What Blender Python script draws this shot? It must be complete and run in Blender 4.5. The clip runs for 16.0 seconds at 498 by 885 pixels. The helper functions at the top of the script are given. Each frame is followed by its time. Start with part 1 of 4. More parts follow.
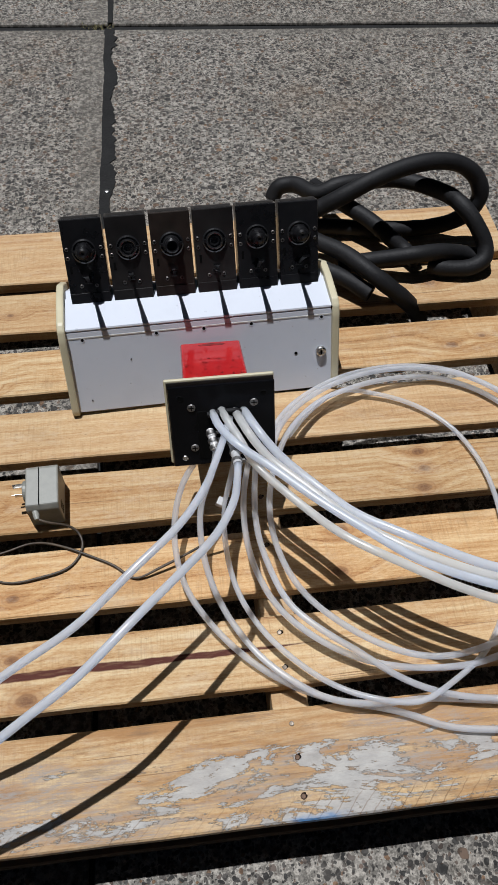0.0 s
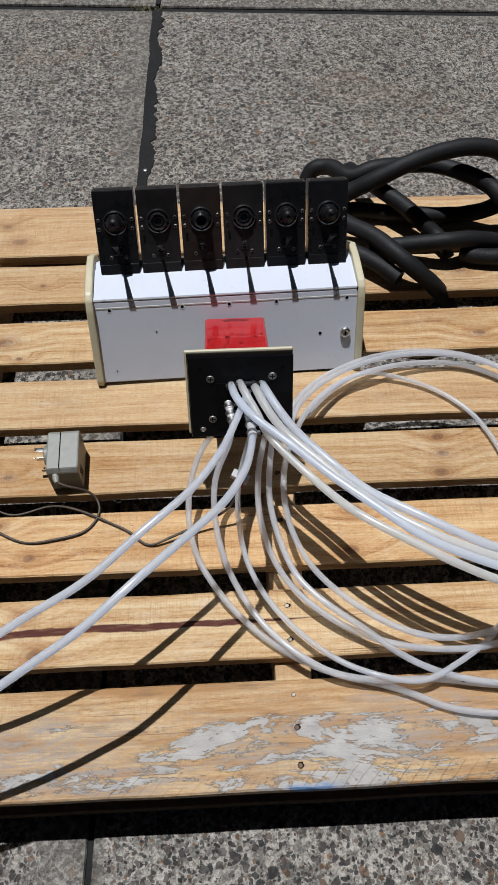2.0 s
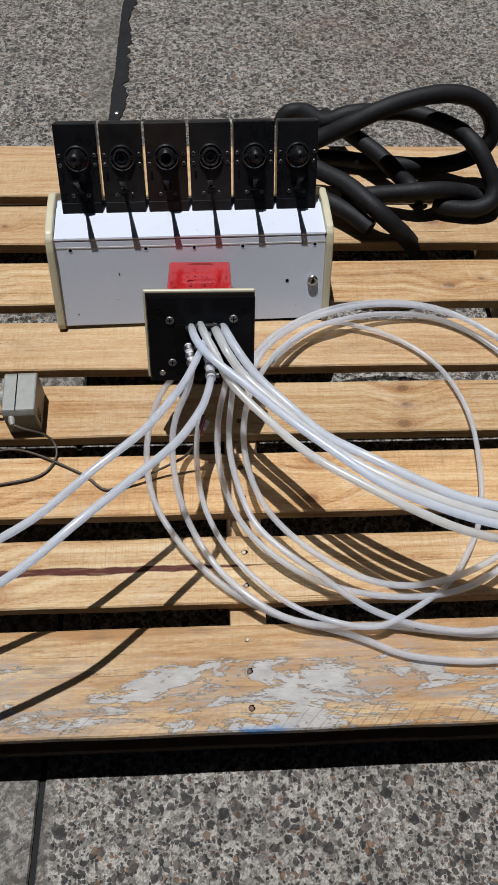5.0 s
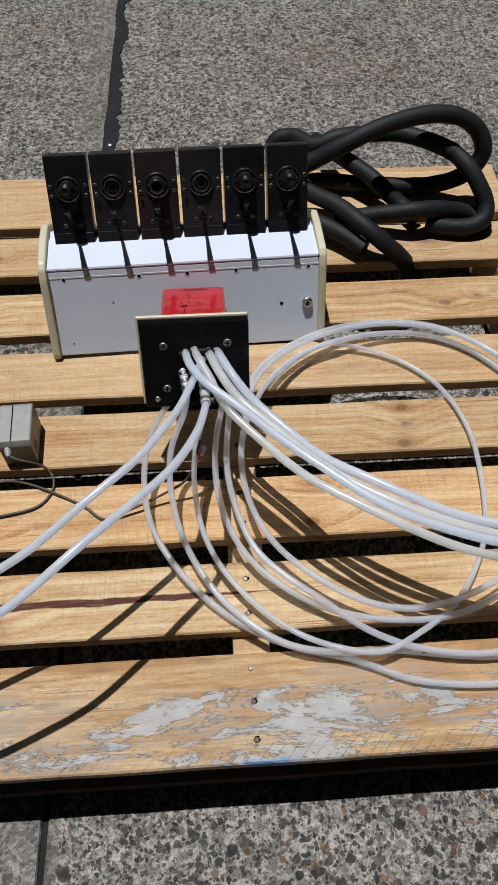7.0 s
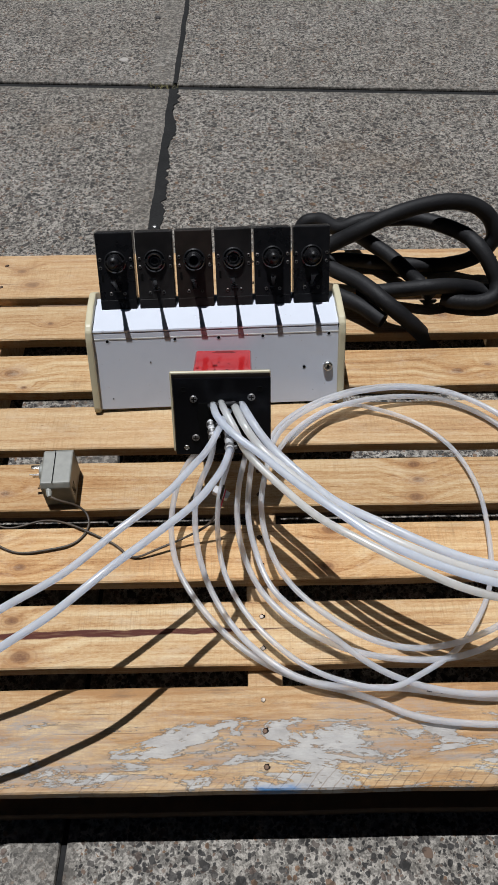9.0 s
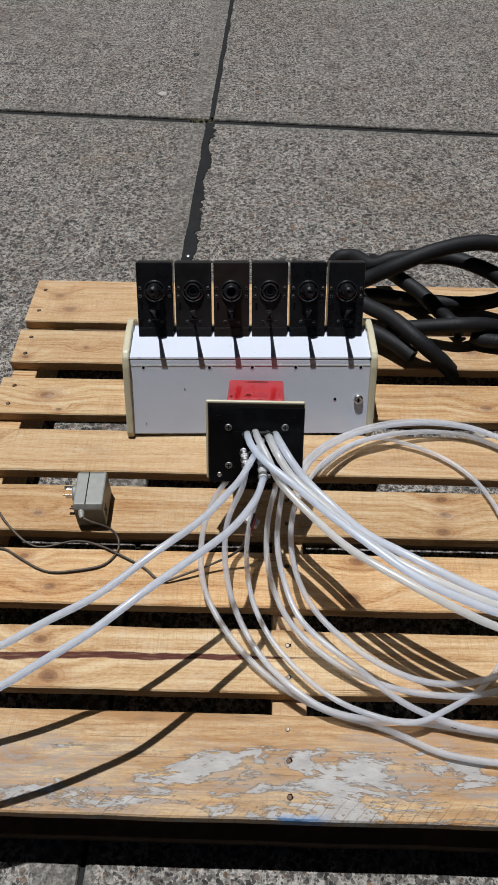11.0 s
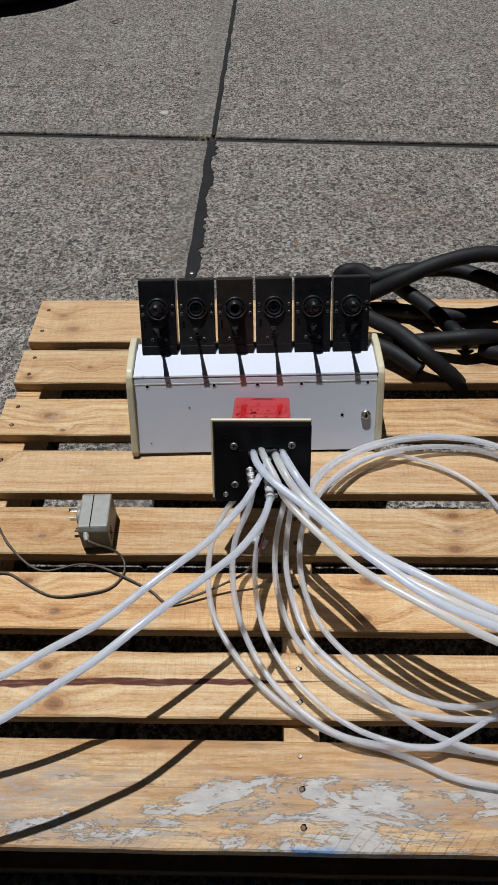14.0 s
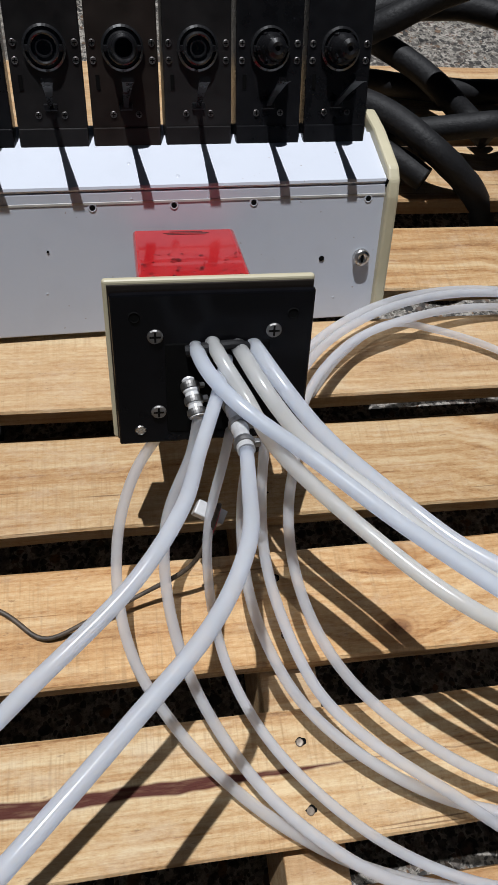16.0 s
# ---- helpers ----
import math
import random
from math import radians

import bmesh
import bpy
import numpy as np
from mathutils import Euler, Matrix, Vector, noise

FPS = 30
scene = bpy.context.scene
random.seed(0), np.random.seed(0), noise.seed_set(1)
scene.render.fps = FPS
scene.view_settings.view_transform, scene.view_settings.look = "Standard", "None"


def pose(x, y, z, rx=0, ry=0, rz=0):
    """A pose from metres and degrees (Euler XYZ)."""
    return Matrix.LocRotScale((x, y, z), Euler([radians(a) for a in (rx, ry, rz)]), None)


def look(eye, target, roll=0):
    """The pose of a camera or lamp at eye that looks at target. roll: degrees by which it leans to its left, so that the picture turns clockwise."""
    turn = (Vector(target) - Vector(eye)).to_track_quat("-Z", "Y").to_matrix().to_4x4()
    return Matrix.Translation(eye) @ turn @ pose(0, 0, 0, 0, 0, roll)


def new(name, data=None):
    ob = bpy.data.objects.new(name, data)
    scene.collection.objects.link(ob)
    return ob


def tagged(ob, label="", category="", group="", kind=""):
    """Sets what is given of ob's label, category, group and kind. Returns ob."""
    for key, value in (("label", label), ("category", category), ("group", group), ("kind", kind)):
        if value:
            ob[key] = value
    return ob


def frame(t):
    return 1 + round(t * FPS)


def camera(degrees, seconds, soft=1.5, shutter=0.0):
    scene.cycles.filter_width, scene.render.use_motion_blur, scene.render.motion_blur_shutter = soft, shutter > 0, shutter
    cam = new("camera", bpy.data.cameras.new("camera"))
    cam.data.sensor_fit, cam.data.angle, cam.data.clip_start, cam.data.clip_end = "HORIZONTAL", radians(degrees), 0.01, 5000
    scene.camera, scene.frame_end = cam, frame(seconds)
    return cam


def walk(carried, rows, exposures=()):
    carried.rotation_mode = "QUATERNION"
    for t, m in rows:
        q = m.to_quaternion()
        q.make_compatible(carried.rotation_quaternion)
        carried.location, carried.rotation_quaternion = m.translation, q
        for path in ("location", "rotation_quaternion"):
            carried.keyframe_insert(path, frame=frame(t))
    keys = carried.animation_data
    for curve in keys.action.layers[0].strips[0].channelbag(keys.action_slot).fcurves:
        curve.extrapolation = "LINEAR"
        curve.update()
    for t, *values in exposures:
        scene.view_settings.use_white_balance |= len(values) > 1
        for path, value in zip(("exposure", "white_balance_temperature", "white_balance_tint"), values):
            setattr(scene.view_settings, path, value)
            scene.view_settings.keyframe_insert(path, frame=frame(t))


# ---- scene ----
cam = camera(37.7, 16.0, soft=0.6)
PATH = [
    (0, (0.336, 0.068, 1.11), (0.483, 1.181, -0.545), 1.2),
    (0.5, (0.325, 0.066, 1.107), (0.466, 1.163, -0.559), 0.7),
    (1, (0.305, 0.07, 1.1), (0.503, 1.141, -0.578), 3.0),
    (1.5, (0.305, 0.052, 1.105), (0.485, 1.134, -0.567), 3.1),
    (2, (0.358, 0.038, 1.104), (0.41, 1.143, -0.562), 0.0),
    (2.5, (0.442, 0.023, 1.102), (0.374, 1.143, -0.554), -2.5),
    (3, (0.466, 0.017, 1.101), (0.404, 1.121, -0.566), -0.7),
    (3.5, (0.445, 0.019, 1.085), (0.442, 1.093, -0.603), 1.3),
    (4, (0.386, 0.012, 1.088), (0.484, 1.04, -0.625), 4.3),
    (6.3, (0.388, 0.031, 1.056), (0.49, 1.061, -0.656), 2.9),
    (6.5, (0.387, 0.027, 1.058), (0.495, 1.064, -0.648), 2.7),
    (7, (0.399, 0.024, 1.065), (0.485, 1.111, -0.612), 1.0),
    (7.3, (0.425, 0.037, 1.073), (0.468, 1.158, -0.583), -0.9),
    (7.5, (0.436, 0.044, 1.08), (0.465, 1.189, -0.559), -0.9),
    (8, (0.44, 0.017, 1.102), (0.46, 1.234, -0.485), -0.1),
    (8.5, (0.401, -0.035, 1.125), (0.442, 1.217, -0.434), 0.6),
    (9, (0.413, -0.062, 1.112), (0.414, 1.2, -0.439), -1.0),
    (9.5, (0.392, -0.067, 1.108), (0.408, 1.213, -0.429), 0.7),
    (10, (0.384, -0.075, 1.117), (0.386, 1.224, -0.404), 0.9),
    (12.3, (0.387, -0.065, 1.134), (0.313, 1.297, -0.329), -1.4),
    (12.5, (0.393, -0.069, 1.136), (0.32, 1.302, -0.318), -1.6),
    (13, (0.396, -0.069, 1.137), (0.327, 1.284, -0.333), -1.9),
    (13.5, (0.394, -0.054, 1.118), (0.337, 1.296, -0.356), -1.9),
    (14, (0.387, -0.054, 1.117), (0.329, 1.294, -0.359), -1.7),
    (14.5, (0.384, -0.05, 1.11), (0.352, 1.27, -0.392), -1.0),
    (15, (0.389, -0.019, 1.075), (0.414, 1.221, -0.495), 1.0),
    (15.1, (0.381, 0.014, 1.047), (0.43, 1.229, -0.541), 1.8),
    (15.4, (0.363, 0.15, 0.929), (0.473, 1.285, -0.713), 3.6),
    (15.5, (0.356, 0.194, 0.906), (0.497, 1.29, -0.761), 4.7),
    (16, (0.319, 0.334, 0.742), (0.619, 1.304, -0.981), 11.3),
]
walk(cam, [(t, look(eye, target, roll)) for t, eye, target, roll in PATH], exposures=[(0.0, 0.0, 5975, 10), (16.0, 0.0, 5975, 10)])

# ---- light ----
SUN = Vector((-0.12, 0.18, 1.0)).normalized()
world = bpy.data.worlds.new("sky")
scene.world = world
world.use_nodes = True
wn = world.node_tree.nodes
sky = wn.new("ShaderNodeTexSky")
sky.sky_type = "NISHITA"
sky.sun_disc = False
sky.sun_elevation = math.asin(SUN.z)
sky.sun_rotation = math.atan2(SUN.x, SUN.y)
wn["Background"].inputs["Strength"].default_value = 0.004
world.node_tree.links.new(sky.outputs[0], wn["Background"].inputs["Color"])
lamp = bpy.data.lights.new("sun", "SUN")
lamp.energy, lamp.angle, lamp.color = 5.0, radians(0.53), (1.0, 0.97, 0.93)
sun = new("sun", lamp)
sun.matrix_world = look(SUN * 20, (0, 0, 0))

# ---- materials ----
class Nodes:
    """Short hand for one node material."""

    def __init__(self, name):
        self.mat = bpy.data.materials.new(name)
        self.mat.use_nodes = True
        self.tree = self.mat.node_tree
        self.bsdf = self.tree.nodes["Principled BSDF"]

    def add(self, kind, ins=None, **props):
        node = self.tree.nodes.new("ShaderNode" + kind)
        for key, value in props.items():
            setattr(node, key, value)
        for key, value in (ins or {}).items():
            self.put(node.inputs[key], value)
        return node

    def put(self, socket, value):
        if isinstance(value, bpy.types.NodeSocket):
            self.tree.links.new(value, socket)
        else:
            socket.default_value = value

    def coords(self, scale=(1, 1, 1), shift=None):
        co = self.add("TexCoord").outputs["Object"]
        if shift is not None:
            co = self.add("VectorMath", {0: co, 1: shift}, operation="ADD").outputs[0]
        return self.add("Mapping", {"Vector": co, "Scale": scale}).outputs[0]

    def random_shift(self):
        r = self.add("ObjectInfo").outputs["Random"]
        return self.add("CombineXYZ", {0: self.math("MULTIPLY", r, 37.0), 1: self.math("MULTIPLY", r, 11.0), 2: self.math("MULTIPLY", r, 5.0)}).outputs[0]

    def noise(self, co, scale, detail=4.0, rough=0.55, dist=0.0):
        return self.add("TexNoise", {"Vector": co, "Scale": scale, "Detail": detail, "Roughness": rough, "Distortion": dist}).outputs["Fac"]

    def math(self, op, a, b=0.0):
        return self.add("Math", {0: a, 1: b}, operation=op).outputs[0]

    def ramp(self, fac, stops):
        node = self.add("ValToRGB", {"Fac": fac})
        el = node.color_ramp.elements
        while len(el) < len(stops):
            el.new(0.5)
        for e, (p, c) in zip(el, stops):
            e.position = p
            e.color = (*c, 1) if len(c) == 3 else c
        return node.outputs["Color"]

    def grey(self, fac, lo, hi, a=0.0, b=1.0):
        return self.add("MapRange", {"Value": fac, "From Min": lo, "From Max": hi, "To Min": a, "To Max": b}).outputs[0]

    def mix(self, fac, a, b, mode="MIX"):
        node = self.add("Mix", data_type="RGBA", blend_type=mode)
        self.put(node.inputs["Factor"], fac)
        self.put(node.inputs["A"], a if isinstance(a, bpy.types.NodeSocket) else (*a, 1))
        self.put(node.inputs["B"], b if isinstance(b, bpy.types.NodeSocket) else (*b, 1))
        return node.outputs["Result"]

    def bump(self, height, strength, distance=0.002):
        self.put(self.bsdf.inputs["Normal"], self.add("Bump", {"Height": height, "Strength": strength, "Distance": distance}).outputs[0])

    def set(self, **ins):
        for key, value in ins.items():
            self.put(self.bsdf.inputs[key.replace("_", " ")], value)
        return self.mat


def plain(name, colour, rough, metal=0.0, vary=0.25, scale=60.0, bump=0.15, **more):
    n = Nodes(name)
    co = n.coords(shift=n.random_shift())
    f = n.noise(co, scale)
    g = n.noise(co, scale * 0.12, 3.0)
    f2 = n.math("MULTIPLY", n.math("ADD", f, g), 0.5)
    dark = tuple(c * (1 - vary) for c in colour)
    light = tuple(min(1, c * (1 + vary)) for c in colour)
    n.set(Base_Color=n.ramp(f2, [(0.3, dark), (0.7, light)]), Roughness=n.grey(f2, 0.3, 0.7, max(0.02, rough - 0.08), min(1, rough + 0.08)), Metallic=metal, **more)
    n.bump(f, bump, 0.001)
    return n.mat


TOP = 0.148
KNOTS = [(-0.025, 0.898, 0.8), (0.005, 0.861, 0.4), (-0.03, 1.155, 0.9), (-0.06, 1.20, 0.6), (0.027, 1.034, 0.4), (-0.09, 1.003, 0.5), (-0.096, 0.788, 0.4), (0.066, 0.489, 0.6), (0.018, 0.625, 0.4), (0.014, 0.542, 0.5), (0.07, 0.402, 0.6), (0.093, 0.348, 0.9), (0.076, 0.237, 0.6), (0.80, 0.884, 0.7), (0.86, 0.90, 0.4), (0.686, 0.670, 0.6), (0.689, 0.638, 0.6), (0.680, 0.604, 0.7), (0.537, 0.546, 0.8), (0.525, 0.481, 0.7), (0.80, 1.04, 0.7)]


def pine(name, painted=False, streak=False):
    n = Nodes(name)
    sh = n.random_shift()
    own = n.add("TexCoord").outputs["Object"]
    co = n.coords((1.0, 1.0, 1.0), sh)
    wob = n.noise(n.coords((2.0, 7.0, 7.0), sh), 1.0, 3.0)
    fine = n.noise(n.coords((14.0, 330.0, 330.0), sh), 1.0, 5.0, 0.65)
    fuzz = n.noise(n.coords((150.0, 420.0, 420.0), sh), 1.0, 4.0, 0.7)
    # knots bend the grain round them
    here = n.add("NewGeometry").outputs["Position"]
    d = 1.0
    for kx, ky, size in KNOTS:
        off = n.add("VectorMath", {0: here, 1: (kx, ky, TOP)}, operation="SUBTRACT").outputs[0]
        off = n.add("VectorMath", {0: off, 1: (0.62 / size, 1.0 / size, 0.3 / size)}, operation="MULTIPLY").outputs[0]
        d = n.math("MINIMUM", d, n.add("VectorMath", {0: off}, operation="LENGTH").outputs["Value"])
    uneven = n.math("MULTIPLY", n.math("SUBTRACT", n.noise(co, 60.0, 3.0, 0.6), 0.5), 0.007)
    d = n.math("ADD", d, uneven)
    bend = n.add("CombineXYZ", {1: n.grey(d, 0.0, 0.07, 0.028, 0.0)}).outputs[0]
    warp = n.add("VectorMath", {0: n.add("VectorMath", {0: co, 1: bend}, operation="ADD").outputs[0], 1: n.add("VectorMath", {0: n.add("TexNoise", {"Vector": n.coords((3.0, 9.0, 9.0), sh), "Scale": 1.0, "Detail": 2.0}).outputs["Color"], 1: (0.0, 0.035, 0.035)}, operation="MULTIPLY").outputs[0]}, operation="ADD").outputs[0]
    band = n.noise(n.add("Mapping", {"Vector": warp, "Scale": (0.9, 95.0, 95.0)}).outputs[0], 1.0, 4.0, 0.6)
    tone = n.math("ADD", n.math("MULTIPLY", band, 0.46), n.math("ADD", n.math("MULTIPLY", fine, 0.28), n.math("MULTIPLY", fuzz, 0.26)))
    col = n.ramp(tone, [(0.36, (0.21, 0.098, 0.035)), (0.43, (0.38, 0.222, 0.094)), (0.50, (0.47, 0.315, 0.158)), (0.60, (0.57, 0.44, 0.26))])
    col = n.mix(n.grey(wob, 0.35, 0.7, 0.0, 0.45), col, (0.84, 0.58, 0.31), "MULTIPLY")
    patchy = n.noise(n.coords((6.0, 16.0, 16.0), sh), 1.0, 5.0, 0.6)
    halo = n.math("MULTIPLY", n.grey(d, 0.009, 0.030, 0.9, 0.0), n.grey(patchy, 0.35, 0.6, 0.5, 1.0))
    core = n.math("MULTIPLY", n.grey(d, 0.005, 0.012, 0.9, 0.0), n.grey(fuzz, 0.35, 0.6, 0.55, 1.0))
    rings = n.math("SINE", n.math("MULTIPLY", d, 900.0))
    col = n.mix(halo, col, (0.30, 0.145, 0.052))
    col = n.mix(n.math("MULTIPLY", halo, n.grey(rings, 0.1, 0.9, 0.0, 0.55)), col, (0.20, 0.09, 0.036))
    col = n.mix(core, col, (0.11, 0.042, 0.017))
    tone2 = n.grey(n.add("ObjectInfo").outputs["Random"], 0.0, 1.0, 0.84, 1.06)
    col = n.mix(1.0, col, n.add("CombineColor", {0: tone2, 1: tone2, 2: tone2}).outputs[0], "MULTIPLY")
    weather = n.grey(n.math("FRACT", n.math("MULTIPLY", n.add("ObjectInfo").outputs["Random"], 7.3)), 0.2, 1.0, 0.0, 0.32)
    col = n.mix(n.math("MULTIPLY", weather, n.grey(wob, 0.3, 0.6, 0.5, 1.0)), col, (0.33, 0.245, 0.155))
    # slanting marks of the saw, in patches
    saws = n.noise(n.add("Mapping", {"Vector": co, "Rotation": (0, 0, 0.5), "Scale": (420.0, 22.0, 22.0)}).outputs[0], 1.0, 2.0)
    saws = n.math("MULTIPLY", n.grey(saws, 0.48, 0.70, 0.0, 0.5), n.grey(patchy, 0.42, 0.62, 0.15, 1.0))
    col = n.mix(saws, col, (0.26, 0.155, 0.07))
    # grime, scuffs, hair cracks and dark flecks
    grime = n.noise(n.coords((5.0, 11.0, 11.0), sh), 1.0, 7.0, 0.72)
    col = n.mix(n.grey(grime, 0.55, 0.70, 0.0, 0.5), col, (0.24, 0.155, 0.08))
    scuff = n.noise(n.coords((16.0, 38.0, 38.0), sh), 1.0, 6.0, 0.75)
    col = n.mix(n.grey(scuff, 0.52, 0.68, 0.0, 0.30), col, (0.53, 0.45, 0.33))
    crack = n.noise(n.coords((3.5, 210.0, 210.0), sh), 1.0, 2.0, 0.5)
    col = n.mix(n.grey(crack, 0.72, 0.75, 0.0, 0.7), col, (0.10, 0.05, 0.022))
    fleck = n.noise(n.coords((110.0, 300.0, 300.0), sh), 1.0, 3.0)
    col = n.mix(n.grey(fleck, 0.66, 0.74, 0.0, 0.45), col, (0.12, 0.06, 0.03))
    high = n.math("ADD", n.math("ADD", fine, n.math("MULTIPLY", fuzz, 0.8)), n.math("MULTIPLY", band, 0.4))
    gx = n.add("SeparateXYZ", {0: own})
    if streak:
        yy = n.math("ADD", gx.outputs[1], n.math("MULTIPLY", n.math("SUBTRACT", n.noise(n.coords((6.0, 0.0, 0.0)), 1.0, 4.0, 0.6), 0.5), 0.018))
        yy = n.math("SUBTRACT", yy, n.math("MULTIPLY", gx.outputs[0], 0.012))
        wide = n.grey(gx.outputs[0], -0.14, 0.04, 0.0068, 0.0005)
        wide = n.math("MULTIPLY", wide, n.grey(n.noise(n.coords((9.0, 0.0, 0.0), (2.0, 0, 0)), 1.0, 3.0), 0.3, 0.7, 0.45, 1.25))
        gap = n.math("SUBTRACT", wide, n.math("ABSOLUTE", n.math("SUBTRACT", yy, 0.0045)))
        mask = n.math("MULTIPLY", n.grey(gap, -0.0006, 0.0012), n.grey(n.noise(n.coords((40.0, 300.0, 9.0)), 1.0, 3.0), 0.3, 0.5, 0.85, 1.0))
        col = n.mix(mask, col, (0.062, 0.012, 0.005))
    if painted:
        # orange and brown weathering along the grain
        brown = n.grey(n.noise(n.coords((3.5, 42.0, 10.0), (3.1, 0.4, 0)), 1.0, 7.0, 0.7), 0.42, 0.60, 0.0, 0.85)
        col = n.mix(brown, col, (0.29, 0.15, 0.055))
        dirt = n.grey(n.noise(n.coords((10.0, 70.0, 10.0), (5.1, 2.4, 0)), 1.0, 7.0, 0.75), 0.53, 0.66, 0.0, 0.6)
        col = n.mix(dirt, col, (0.15, 0.095, 0.056))
        # dried plaster: a thin grey wash, and thick pale crusts with ragged edges
        near = n.math("ADD", n.grey(gx.outputs[1], 0.052, 0.020, -0.20, 0.0), n.grey(gx.outputs[0], -0.34, -0.18, -0.06, 0.0))
        wash = n.math("ADD", n.math("MULTIPLY", n.noise(n.coords((4.2, 13.0, 10.0), (0.71, 0.27, 0)), 1.0, 9.0, 0.72), 1.0), near)
        thin = n.math("MULTIPLY", n.grey(wash, 0.40, 0.52, 0.0, 0.8), n.grey(tone, 0.44, 0.54, 1.0, 0.15))
        col = n.mix(thin, col, (0.265, 0.252, 0.235))
        crust = n.math("ADD", n.noise(n.coords((6.0, 24.0, 10.0), (2.31, 4.27, 0)), 1.0, 13.0, 0.76, 0.5), near)
        cover = n.grey(crust, 0.514, 0.526, 0.0, 0.92)
        tint = n.ramp(n.noise(n.coords((30.0, 60.0, 20.0)), 1.0, 6.0, 0.7), [(0.3, (0.24, 0.232, 0.22)), (0.5, (0.325, 0.315, 0.30)), (0.7, (0.40, 0.388, 0.365))])
        col = n.mix(cover, col, tint)
        # slanting saw marks along the front edge
        saw = n.add("TexWave", {"Vector": n.add("Mapping", {"Vector": own, "Rotation": (0, 0, 0.75)}).outputs[0], "Scale": 26.0, "Distortion": 1.6, "Detail": 3.0, "Detail Scale": 2.0}, wave_type="BANDS", bands_direction="X").outputs["Fac"]
        saw_m = n.math("MULTIPLY", n.grey(saw, 0.95, 0.995, 0.0, 0.55), n.grey(gx.outputs[1], -0.034, -0.046, 0.0, 1.0))
        saw_m = n.math("MULTIPLY", saw_m, n.grey(n.noise(n.coords((9.0, 20.0, 9.0)), 1.0, 3.0), 0.4, 0.6, 0.3, 1.0))
        col = n.mix(saw_m, col, (0.13, 0.072, 0.036))
        # blue crayon mark on the front edge
        bx = n.math("MULTIPLY", n.grey(n.math("ABSOLUTE", n.math("ADD", gx.outputs[0], -0.015)), 0.02, 0.045, 1.0, 0.0), n.grey(gx.outputs[1], -0.057, -0.063, 0.0, 1.0))
        bx = n.math("MULTIPLY", bx, n.grey(n.noise(n.coords((40.0, 160.0, 60.0)), 1.0, 4.0), 0.4, 0.6, 0.0, 0.9))
        col = n.mix(bx, col, (0.04, 0.16, 0.36))
        high = n.math("ADD", high, n.math("MULTIPLY", cover, 1.4))
    n.set(Base_Color=col, Roughness=0.66, Specular_IOR_Level=0.25)
    n.bump(high, 0.7, 0.0012)
    return n.mat


